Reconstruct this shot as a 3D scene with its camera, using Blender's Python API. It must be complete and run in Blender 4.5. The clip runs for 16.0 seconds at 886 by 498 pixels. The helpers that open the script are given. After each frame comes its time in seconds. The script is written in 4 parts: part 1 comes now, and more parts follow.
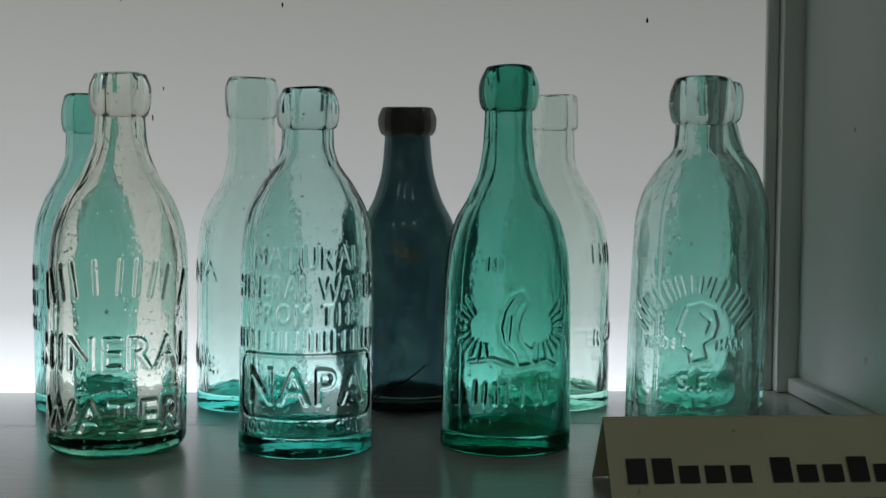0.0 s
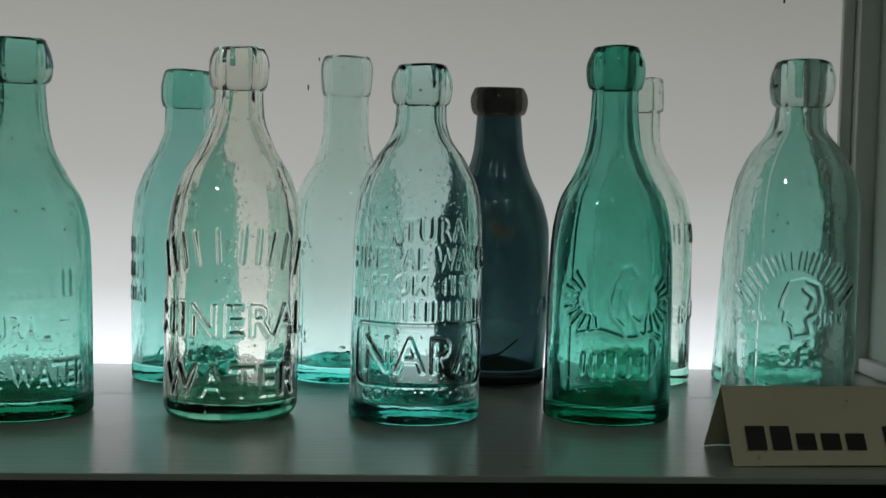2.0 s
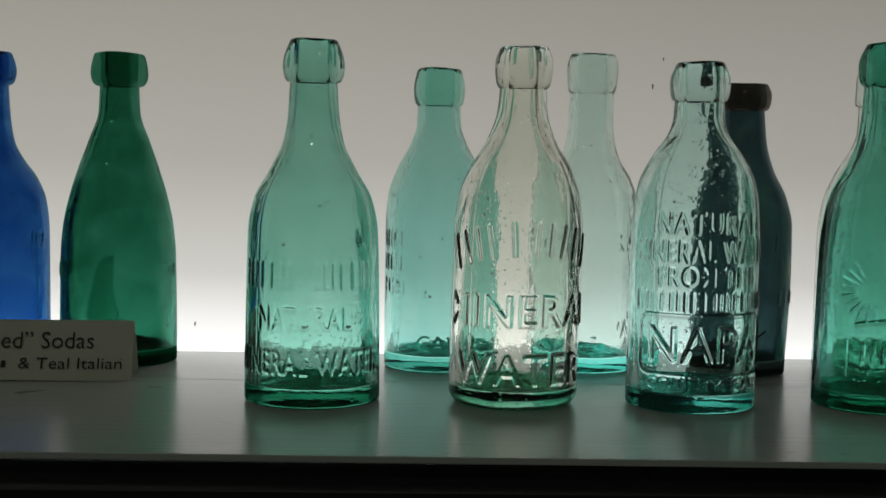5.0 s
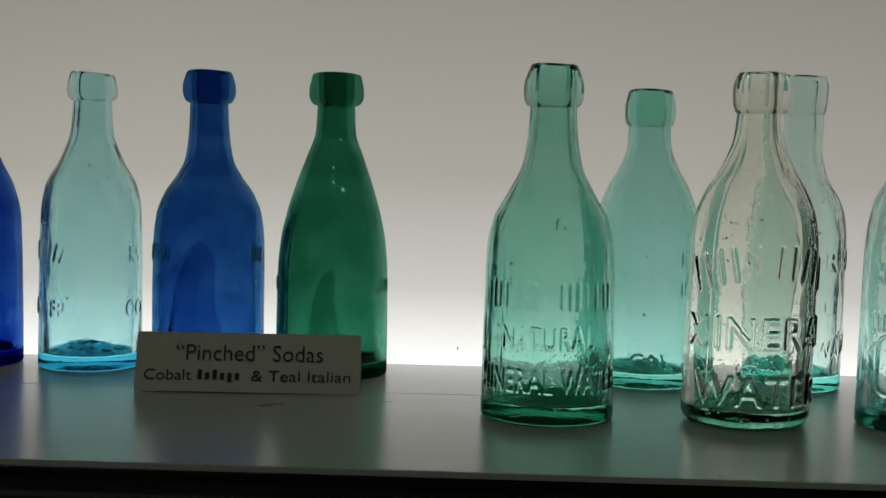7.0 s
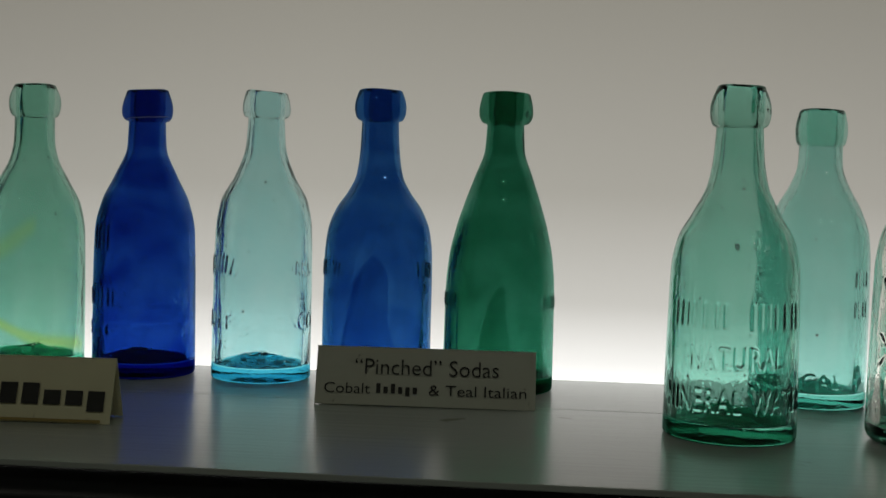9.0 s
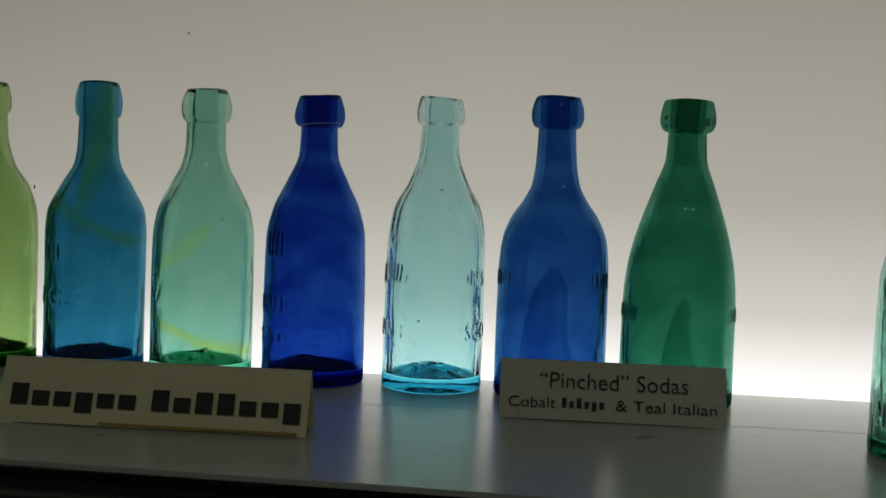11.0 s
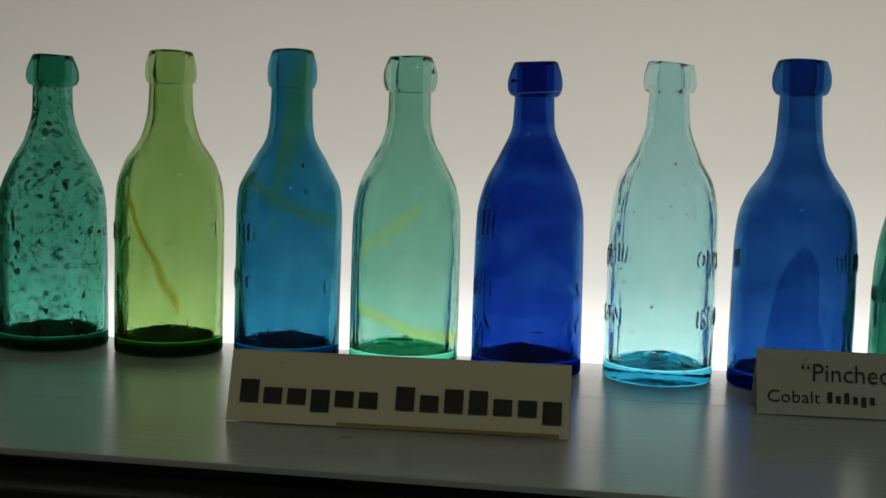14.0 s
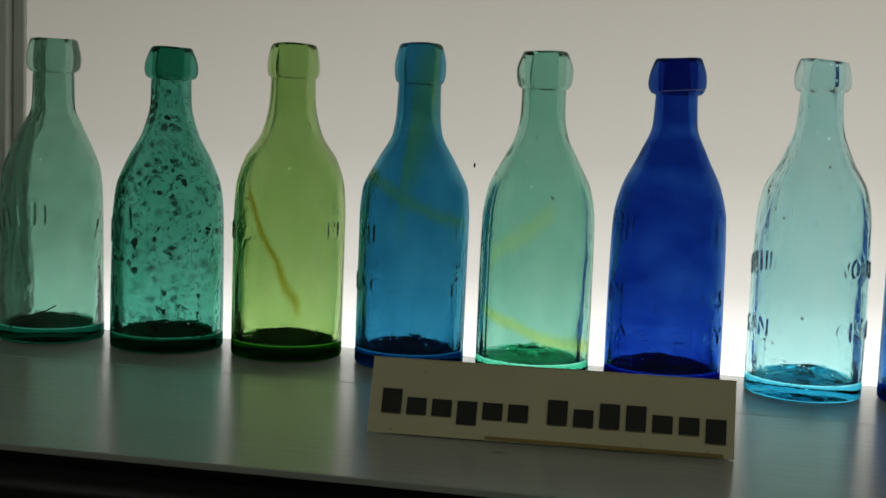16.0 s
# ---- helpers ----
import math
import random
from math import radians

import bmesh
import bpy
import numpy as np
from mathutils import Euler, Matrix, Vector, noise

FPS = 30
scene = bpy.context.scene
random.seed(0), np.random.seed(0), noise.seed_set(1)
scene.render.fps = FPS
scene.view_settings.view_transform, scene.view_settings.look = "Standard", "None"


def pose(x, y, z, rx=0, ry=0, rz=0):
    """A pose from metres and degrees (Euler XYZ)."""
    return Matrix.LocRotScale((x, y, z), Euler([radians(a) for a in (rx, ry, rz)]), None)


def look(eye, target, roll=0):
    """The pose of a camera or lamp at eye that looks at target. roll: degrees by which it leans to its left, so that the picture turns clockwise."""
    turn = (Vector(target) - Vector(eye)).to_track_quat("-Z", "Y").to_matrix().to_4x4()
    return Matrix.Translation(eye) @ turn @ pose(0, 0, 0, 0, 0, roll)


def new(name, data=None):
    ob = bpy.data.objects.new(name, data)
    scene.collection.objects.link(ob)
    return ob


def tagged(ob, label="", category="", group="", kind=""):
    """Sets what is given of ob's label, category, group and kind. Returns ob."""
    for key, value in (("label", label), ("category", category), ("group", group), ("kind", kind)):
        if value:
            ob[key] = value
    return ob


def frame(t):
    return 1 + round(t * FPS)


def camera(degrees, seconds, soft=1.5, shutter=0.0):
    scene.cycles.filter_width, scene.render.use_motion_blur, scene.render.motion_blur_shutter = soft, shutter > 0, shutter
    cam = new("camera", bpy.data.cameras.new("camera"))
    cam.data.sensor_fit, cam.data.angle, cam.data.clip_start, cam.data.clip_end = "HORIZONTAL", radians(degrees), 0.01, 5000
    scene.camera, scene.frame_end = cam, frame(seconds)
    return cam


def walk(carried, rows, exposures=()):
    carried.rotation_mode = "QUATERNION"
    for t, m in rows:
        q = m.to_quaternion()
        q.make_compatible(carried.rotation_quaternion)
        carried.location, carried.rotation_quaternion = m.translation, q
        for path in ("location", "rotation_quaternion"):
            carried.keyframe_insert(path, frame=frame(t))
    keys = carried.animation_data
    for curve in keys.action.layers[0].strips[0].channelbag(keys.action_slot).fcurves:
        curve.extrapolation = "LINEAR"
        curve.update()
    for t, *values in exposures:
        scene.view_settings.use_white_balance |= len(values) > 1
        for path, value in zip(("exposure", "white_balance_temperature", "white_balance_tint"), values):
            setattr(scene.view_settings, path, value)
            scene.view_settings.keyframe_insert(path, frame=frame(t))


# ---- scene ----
cam = camera(39.6, 16.0, 1.5)
PATH = [
    (0, (0.0032, -0.0263, 0.1320), (0.1158, 1.9677, 0.0210), 0.4),
    (0.5, (-0.0203, -0.0327, 0.1310), (0.1122, 1.9599, 0.0240), 0.8),
    (1, (-0.0374, -0.0345, 0.1300), (0.0961, 1.9580, 0.0170), 1),
    (1.5, (-0.0477, -0.0379, 0.1260), (0.0938, 1.9541, 0.0140), 1),
    (2, (-0.0608, -0.0390, 0.1220), (0.0806, 1.9520, 0.0020), 1.2),
    (2.5, (-0.0758, -0.0389, 0.1240), (0.0586, 1.9525, -0.0080), 1.4),
    (3, (-0.0970, -0.0415, 0.1260), (0.0433, 1.9486, -0.0170), 1.8),
    (3.2, (-0.1071, -0.0418, 0.1220), (0.0353, 1.9491, -0.0080), 1.9),
    (5.3, (-0.1950, -0.0529, 0.1210), (-0.1526, 1.9418, -0.0130), 0.9),
    (5.5, (-0.2071, -0.0531, 0.1220), (-0.1757, 1.9414, -0.0190), 0.9),
    (6, (-0.2322, -0.0544, 0.1230), (-0.2318, 1.9412, -0.0110), 1.3),
    (6.5, (-0.2556, -0.0588, 0.1280), (-0.2683, 1.9357, -0.0130), 1.3),
    (7, (-0.2759, -0.0634, 0.1310), (-0.2996, 1.9318, -0.0050), 1.4),
    (7.5, (-0.2932, -0.0673, 0.1320), (-0.3380, 1.9284, 0.0010), 1.4),
    (8, (-0.3046, -0.0715, 0.1330), (-0.3723, 1.9237, 0.0060), 1.5),
    (8.5, (-0.3179, -0.0766, 0.1320), (-0.4229, 1.9171, 0.0100), 1.7),
    (9, (-0.3378, -0.0743, 0.1340), (-0.4720, 1.9174, 0.0120), 1.7),
    (9.5, (-0.3637, -0.0715, 0.1340), (-0.5281, 1.9182, 0.0130), 1.8),
    (10, (-0.3822, -0.0642, 0.1330), (-0.5790, 1.9217, 0.0120), 1.9),
    (10.2, (-0.3904, -0.0667, 0.1350), (-0.5921, 1.9196, 0.0120), 2.1),
    (12.3, (-0.4322, -0.0618, 0.1450), (-0.7029, 1.9121, -0.0240), 1.3),
    (12.5, (-0.4380, -0.0594, 0.1460), (-0.7048, 1.9142, -0.0280), 1.2),
    (13, (-0.4513, -0.0485, 0.1400), (-0.7241, 1.9246, -0.0460), 0.9),
    (13.5, (-0.4884, -0.0329, 0.1430), (-0.7692, 1.9387, -0.0450), 1.5),
    (14, (-0.5236, -0.0205, 0.1390), (-0.8247, 1.9484, -0.0480), 1.6),
    (14.5, (-0.5412, -0.0143, 0.1420), (-0.8616, 1.9510, -0.0440), 2.2),
    (15, (-0.5548, -0.0084, 0.1420), (-0.8936, 1.9531, -0.0520), 2.4),
    (15.5, (-0.5626, -0.0048, 0.1410), (-0.9267, 1.9514, -0.0580), 2),
    (16, (-0.5752, 0.0020, 0.1370), (-0.9555, 1.9563, -0.0540), 2.2),
]
walk(cam, [(t, look(eye, target, roll)) for t, eye, target, roll in PATH],
     exposures=((0, 0.05, 6080, 10), (3.2, 0.04, 6480, 10), (5.5, -0.05, 6720, 10), (7, -0.09, 6750, 10), (10, -0.13, 6820, 10), (12.5, 0.24, 6880, 10), (14.5, 0.28, 6880, 10), (16, 0.30, 6850, 10)))

BACK_Y, FRONT_Y = 0.740, 0.456          # glowing back panel, nose of the shelf
LEFT_X, RIGHT_X = -0.9985, 0.2485         # ends of the glowing panel
CASE_TOP, FLOOR_Z = 0.33, -1.15
ROOM = (-1.75, 1.05, -1.35, 0.86, FLOOR_Z, 1.25)

# ---- light: dim world, two ceiling lamps in the room, the backlit panel ----
world = bpy.data.worlds.new("world")
scene.world = world
world.use_nodes = True
world.node_tree.nodes["Background"].inputs[0].default_value = (0.6, 0.62, 0.65, 1)
world.node_tree.nodes["Background"].inputs[1].default_value = 0.02
PANEL_GLOW = 1.0
LAMP_WATTS = 1.05


# ---- materials ----
def material(name):
    m = bpy.data.materials.new(name)
    m.use_nodes = True
    t = m.node_tree
    t.nodes.clear()
    out = t.nodes.new("ShaderNodeOutputMaterial")
    return m, t, out


def node(t, kind, **inputs):
    n = t.nodes.new(kind)
    for key, value in inputs.items():
        n.inputs[key.replace("_", " ")].default_value = value
    return n


def ramp(t, fac, stops):
    r = t.nodes.new("ShaderNodeValToRGB")
    while len(r.color_ramp.elements) < len(stops):
        r.color_ramp.elements.new(0.5)
    for e, (p, col) in zip(r.color_ramp.elements, stops):
        e.position, e.color = p, (*col, 1)
    t.links.new(fac, r.inputs[0])
    return r.outputs[0]


def coords(t, scale=(1, 1, 1)):
    tc = t.nodes.new("ShaderNodeTexCoord")
    mp = t.nodes.new("ShaderNodeMapping")
    mp.inputs["Scale"].default_value = scale
    t.links.new(tc.outputs["Object"], mp.inputs["Vector"])
    return mp.outputs[0]


def painted(name, colour, rough=0.35, grain=(1, 1, 1), grain_scale=300.0, bump=0.15, vary=0.12, dirt=(0.5, 0.48, 0.42)):
    m, t, out = material(name)
    p = node(t, "ShaderNodeBsdfPrincipled", Roughness=rough)
    v = coords(t, grain)
    fine = node(t, "ShaderNodeTexNoise", Scale=grain_scale, Detail=6.0)
    broad = node(t, "ShaderNodeTexNoise", Scale=grain_scale / 40, Detail=4.0)
    for n in (fine, broad):
        t.links.new(v, n.inputs["Vector"])
    dark = tuple(c * (1 - vary) * d for c, d in zip(colour, (1, 0.99, 0.96)))
    col = ramp(t, broad.outputs["Fac"], ((0.3, dark), (0.65, colour)))
    spot = node(t, "ShaderNodeTexNoise", Scale=grain_scale / 6, Detail=3.0)
    t.links.new(coords(t), spot.inputs["Vector"])
    mask = ramp(t, spot.outputs["Fac"], ((0.70, (0, 0, 0)), (0.76, (1, 1, 1))))
    mix = t.nodes.new("ShaderNodeMixRGB")
    mix.inputs[2].default_value = (*[c * d for c, d in zip(colour, dirt)], 1)
    t.links.new(mask, mix.inputs[0])
    t.links.new(col, mix.inputs[1])
    t.links.new(mix.outputs[0], p.inputs["Base Color"])
    rr = node(t, "ShaderNodeMapRange")
    rr.inputs["To Min"].default_value, rr.inputs["To Max"].default_value = rough * 0.8, rough * 1.25
    t.links.new(broad.outputs["Fac"], rr.inputs["Value"])
    t.links.new(rr.outputs[0], p.inputs["Roughness"])
    b = node(t, "ShaderNodeBump", Strength=bump, Distance=0.0006)
    t.links.new(fine.outputs["Fac"], b.inputs["Height"])
    t.links.new(b.outputs[0], p.inputs["Normal"])
    t.links.new(p.outputs[0], out.inputs[0])
    return m


def backlit():
    """Translucent white sheet; emission ramps stand in for a lamp behind its lower edge."""
    m, t, out = material("backlit_sheet")
    tc = t.nodes.new("ShaderNodeTexCoord")
    sep = t.nodes.new("ShaderNodeSeparateXYZ")
    t.links.new(tc.outputs["Object"], sep.inputs[0])
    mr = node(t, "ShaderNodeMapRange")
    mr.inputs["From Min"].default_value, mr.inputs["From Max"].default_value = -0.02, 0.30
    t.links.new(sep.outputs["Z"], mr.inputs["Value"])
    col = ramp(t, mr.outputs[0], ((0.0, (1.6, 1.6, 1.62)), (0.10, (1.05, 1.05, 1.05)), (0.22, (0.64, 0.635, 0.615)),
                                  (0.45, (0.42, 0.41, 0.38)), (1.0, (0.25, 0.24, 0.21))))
    n = node(t, "ShaderNodeTexNoise", Scale=2.2, Detail=2.0)
    t.links.new(tc.outputs["Object"], n.inputs["Vector"])
    uneven = node(t, "ShaderNodeMapRange")
    uneven.inputs["To Min"].default_value, uneven.inputs["To Max"].default_value = 0.92, 1.08
    t.links.new(n.outputs["Fac"], uneven.inputs["Value"])
    # lengthwise falloff is set in the emission, no lamp is built behind
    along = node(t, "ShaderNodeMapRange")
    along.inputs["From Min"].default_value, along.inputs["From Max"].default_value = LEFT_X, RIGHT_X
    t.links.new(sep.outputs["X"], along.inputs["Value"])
    glow_along = ramp(t, along.outputs[0], [(p, (v * PANEL_GLOW,) * 3) for p, v in ((0.0, 0.74), (0.2, 0.96), (0.42, 1.09), (0.62, 1.05), (0.82, 0.96), (1.0, 0.90))])
    st = node(t, "ShaderNodeMath")
    st.operation = "MULTIPLY"
    t.links.new(uneven.outputs[0], st.inputs[0])
    t.links.new(glow_along, st.inputs[1])
    em = t.nodes.new("ShaderNodeEmission")
    t.links.new(col, em.inputs[0])
    t.links.new(st.outputs[0], em.inputs[1])
    t.links.new(em.outputs[0], out.inputs[0])
    return m


def sum_of(t, a, b, op="ADD"):
    n = t.nodes.new("ShaderNodeMath")
    n.operation = op
    for k, v in enumerate((a, b)):
        if isinstance(v, (int, float)):
            n.inputs[k].default_value = v
        else:
            t.links.new(v, n.inputs[k])
    return n.outputs[0]


def run_mark(t, v, col, colour, slope, height, width, lo, hi):
    """A dried run on the near wall: a wavy band z = height - slope * x between two x."""
    sep = t.nodes.new("ShaderNodeSeparateXYZ")
    t.links.new(v, sep.inputs[0])
    n = node(t, "ShaderNodeTexNoise", Scale=45.0, Detail=5.0)
    t.links.new(v, n.inputs["Vector"])
    d = sum_of(t, sum_of(t, sep.outputs["X"], slope, "MULTIPLY"), sep.outputs["Z"])
    d = sum_of(t, d, sum_of(t, sum_of(t, n.outputs["Fac"], 0.5, "SUBTRACT"), 0.008 * (1 + abs(slope)), "MULTIPLY"))
    d = sum_of(t, sum_of(t, d, height, "SUBTRACT"), 0.0, "ADD")
    ab = t.nodes.new("ShaderNodeMath")
    ab.operation = "ABSOLUTE"
    t.links.new(d, ab.inputs[0])
    mask = ramp(t, sum_of(t, ab.outputs[0], 1 / (width * 3), "MULTIPLY"), ((0.1, (1, 1, 1)), (0.6, (0, 0, 0))))
    near = sum_of(t, sep.outputs["Y"], 0.0, "LESS_THAN")
    inx = sum_of(t, sum_of(t, sep.outputs["X"], lo, "GREATER_THAN"), sum_of(t, sep.outputs["X"], hi, "LESS_THAN"), "MULTIPLY")
    mx = t.nodes.new("ShaderNodeMixRGB")
    mx.inputs[2].default_value = (*colour, 1)
    t.links.new(sum_of(t, sum_of(t, mask, near, "MULTIPLY"), inx, "MULTIPLY"), mx.inputs[0])
    t.links.new(col, mx.inputs[1])
    return mx.outputs[0]


def specks(t, v, scale, radius, share):
    """Mask of sparse round specks of uneven size; radius in cells."""
    vo = t.nodes.new("ShaderNodeTexVoronoi")
    vo.inputs["Scale"].default_value = scale
    t.links.new(v, vo.inputs["Vector"])
    sep = t.nodes.new("ShaderNodeSeparateColor")
    t.links.new(vo.outputs["Color"], sep.inputs[0])
    size = sum_of(t, sum_of(t, sep.outputs[0], sep.outputs[0], "MULTIPLY"), radius * 2, "MULTIPLY")
    hit = sum_of(t, vo.outputs["Distance"], size, "LESS_THAN")
    return sum_of(t, hit, sum_of(t, sep.outputs[1], share, "LESS_THAN"), "MULTIPLY")


def glass(name, through_colour, passes=4.0, wave=0.2, skin=0.08, stain=(), spots=None, haze=0.0, cloud=0.0):
    """Old bottle glass: through_colour is what a view through both walls lets pass."""
    m, t, out = material(name)
    tint = tuple(min(1.0, max(c, 0.0005) ** (1 / passes) * 1.02) for c in through_colour)
    g = node(t, "ShaderNodeBsdfGlass", Roughness=0.0, IOR=1.48)
    v = coords(t)
    broad = node(t, "ShaderNodeTexNoise", Scale=24.0, Detail=4.0, Distortion=0.8)
    t.links.new(coords(t, (1, 1, 0.7)), broad.inputs["Vector"])
    cords = node(t, "ShaderNodeTexNoise", Scale=170.0, Detail=3.0, Distortion=0.5)
    t.links.new(coords(t, (1, 1, 0.12)), cords.inputs["Vector"])
    mixed = sum_of(t, sum_of(t, broad.outputs["Fac"], 0.78, "MULTIPLY"), sum_of(t, cords.outputs["Fac"], 0.22, "MULTIPLY"))
    low = tuple(c ** 1.3 for c in tint)
    col = ramp(t, mixed, ((0.36, low), (0.64, tuple(min(1.0, c ** 0.9) for c in tint))))
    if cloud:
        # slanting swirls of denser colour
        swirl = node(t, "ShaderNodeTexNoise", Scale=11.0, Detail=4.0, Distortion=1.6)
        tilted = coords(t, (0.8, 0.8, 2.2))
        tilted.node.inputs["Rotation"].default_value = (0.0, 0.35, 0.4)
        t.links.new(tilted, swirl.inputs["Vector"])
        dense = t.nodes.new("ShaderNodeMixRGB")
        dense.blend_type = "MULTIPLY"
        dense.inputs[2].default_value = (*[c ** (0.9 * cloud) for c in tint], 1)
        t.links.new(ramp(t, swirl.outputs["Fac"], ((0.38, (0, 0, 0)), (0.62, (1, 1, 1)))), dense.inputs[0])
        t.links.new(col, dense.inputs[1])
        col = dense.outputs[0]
    # dark seeds and stones in the metal
    fleck_mask = specks(t, v, 190.0, 0.09, 0.2)
    fleck = t.nodes.new("ShaderNodeMixRGB")
    fleck.inputs[2].default_value = (*[c * 0.35 for c in tint], 1)
    t.links.new(fleck_mask, fleck.inputs[0])
    t.links.new(col, fleck.inputs[1])
    col = fleck.outputs[0]
    for colour, slope, height, width, lo, hi in stain:
        col = run_mark(t, v, col, colour, slope, height, width, lo, hi)
    t.links.new(col, g.inputs["Color"])
    # seeds, pits and slow waves of hand-blown glass
    waves = node(t, "ShaderNodeTexNoise", Scale=55.0, Detail=2.0)
    seeds = t.nodes.new("ShaderNodeTexVoronoi")
    seeds.inputs["Scale"].default_value = 260.0
    t.links.new(coords(t, (1, 1, 0.35)), waves.inputs["Vector"])
    t.links.new(v, seeds.inputs["Vector"])
    pit = ramp(t, seeds.outputs["Distance"], ((0.0, (1, 1, 1)), (0.20, (0, 0, 0))))
    b1 = node(t, "ShaderNodeBump", Strength=wave, Distance=0.004)
    b2 = node(t, "ShaderNodeBump", Strength=0.35, Distance=0.0007)
    t.links.new(waves.outputs["Fac"], b1.inputs["Height"])
    t.links.new(pit, b2.inputs["Height"])
    t.links.new(b1.outputs[0], b2.inputs["Normal"])
    peel = node(t, "ShaderNodeTexNoise", Scale=210.0, Detail=3.0)
    t.links.new(v, peel.inputs["Vector"])
    b3 = node(t, "ShaderNodeBump", Strength=skin, Distance=0.0009)
    t.links.new(peel.outputs["Fac"], b3.inputs["Height"])
    t.links.new(b2.outputs[0], b3.inputs["Normal"])
    t.links.new(b3.outputs[0], g.inputs["Normal"])
    shader = g.outputs[0]

    def cover(shader, mask, colour, strength):
        d = node(t, "ShaderNodeBsdfDiffuse", Color=(*colour, 1))
        tr = node(t, "ShaderNodeBsdfTranslucent", Color=(*colour, 1))
        both = t.nodes.new("ShaderNodeMixShader")
        both.inputs[0].default_value = 0.5
        t.links.new(d.outputs[0], both.inputs[1])
        t.links.new(tr.outputs[0], both.inputs[2])
        k = node(t, "ShaderNodeMath")
        k.operation = "MULTIPLY"
        k.inputs[1].default_value = strength
        t.links.new(mask, k.inputs[0])
        mx = t.nodes.new("ShaderNodeMixShader")
        t.links.new(k.outputs[0], mx.inputs[0])
        t.links.new(shader, mx.inputs[1])
        t.links.new(both.outputs[0], mx.inputs[2])
        return mx.outputs[0]

    if haze:
        n = node(t, "ShaderNodeTexNoise", Scale=70.0, Detail=5.0)
        t.links.new(v, n.inputs["Vector"])
        shader = cover(shader, ramp(t, n.outputs["Fac"], ((0.35, (0, 0, 0)), (0.75, (1, 1, 1)))), (0.5, 0.55, 0.5), haze)
    if spots:
        area = node(t, "ShaderNodeTexNoise", Scale=34.0, Detail=2.0)
        t.links.new(v, area.inputs["Vector"])
        wob = node(t, "ShaderNodeTexNoise", Scale=420.0, Detail=2.0)
        t.links.new(v, wob.inputs["Vector"])
        shift = t.nodes.new("ShaderNodeMixRGB")
        shift.blend_type = "ADD"
        shift.inputs[0].default_value = 0.004
        t.links.new(v, shift.inputs[1])
        t.links.new(wob.outputs["Color"], shift.inputs[2])
        crowd = ramp(t, area.outputs["Fac"], ((0.42, (0.25, 0.25, 0.25)), (0.60, (1, 1, 1))))
        big = sum_of(t, specks(t, shift.outputs[0], 210.0, 0.27, 0.75), crowd, "MULTIPLY")
        small = specks(t, shift.outputs[0], 480.0, 0.22, 0.5)
        shader = cover(shader, sum_of(t, big, sum_of(t, small, 0.7, "MULTIPLY"), "MAXIMUM"), spots, 0.9)
    t.links.new(shader, out.inputs[0])
    return m


def patina_glass():
    """Dug-up dark glass with an iridescent skin."""
    m, t, out = material("iridescent_dark_glass")
    p = node(t, "ShaderNodeBsdfPrincipled", Roughness=0.5, Metallic=0.15)
    v = coords(t, (1, 1, 0.6))
    n = node(t, "ShaderNodeTexNoise", Scale=24.0, Detail=5.0, Distortion=1.2)
    fine = node(t, "ShaderNodeTexNoise", Scale=160.0, Detail=4.0)
    for k in (n, fine):
        t.links.new(v, k.inputs["Vector"])
    f = sum_of(t, n.outputs["Fac"], sum_of(t, sum_of(t, fine.outputs["Fac"], 0.5, "SUBTRACT"), 0.25, "MULTIPLY"))
    col = ramp(t, f, ((0.28, (0.12, 0.26, 0.16)), (0.42, (0.05, 0.19, 0.20)), (0.52, (0.05, 0.12, 0.16)), (0.60, (0.06, 0.13, 0.16)), (0.68, (0.34, 0.18, 0.07))))
    t.links.new(col, p.inputs["Base Color"])
    tint = ramp(t, f, ((0.28, (0.56, 0.78, 0.68)), (0.42, (0.58, 0.72, 0.72)), (0.50, (0.50, 0.62, 0.66)), (0.60, (0.52, 0.66, 0.66)), (0.68, (0.88, 0.70, 0.48))))
    g = node(t, "ShaderNodeBsdfGlass", Roughness=0.18, IOR=1.48)
    t.links.new(tint, g.inputs["Color"])
    share = node(t, "ShaderNodeMapRange")
    share.inputs["From Min"].default_value, share.inputs["From Max"].default_value = 0.35, 0.65
    share.inputs["To Min"].default_value, share.inputs["To Max"].default_value = 0.56, 0.80
    t.links.new(fine.outputs["Fac"], share.inputs["Value"])
    mx = t.nodes.new("ShaderNodeMixShader")
    t.links.new(share.outputs[0], mx.inputs[0])
    t.links.new(p.outputs[0], mx.inputs[1])
    t.links.new(g.outputs[0], mx.inputs[2])
    t.links.new(mx.outputs[0], out.inputs[0])
    return m


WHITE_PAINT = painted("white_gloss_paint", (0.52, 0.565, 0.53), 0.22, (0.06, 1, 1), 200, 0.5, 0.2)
CASE_PAINT = painted("case_paint", (0.80, 0.83, 0.80), 0.4, (1, 1, 0.2), 200, 0.1, 0.08)
PANEL_PAINT = painted("panel_paint", (0.66, 0.76, 0.71), 0.3, (1, 1, 1), 160, 0.05, 0.10)
DARK_METAL = painted("dark_track", (0.012, 0.014, 0.014), 0.5, (0.1, 1, 1), 220, 0.1, 0.3)
ROOM_PAINT = painted("room_paint", (0.30, 0.30, 0.29), 0.8, (1, 1, 1), 30, 0.1, 0.1)
CARD = painted("cream_card", (0.80, 0.76, 0.52), 0.75, (1, 1, 1), 900, 0.12, 0.07)
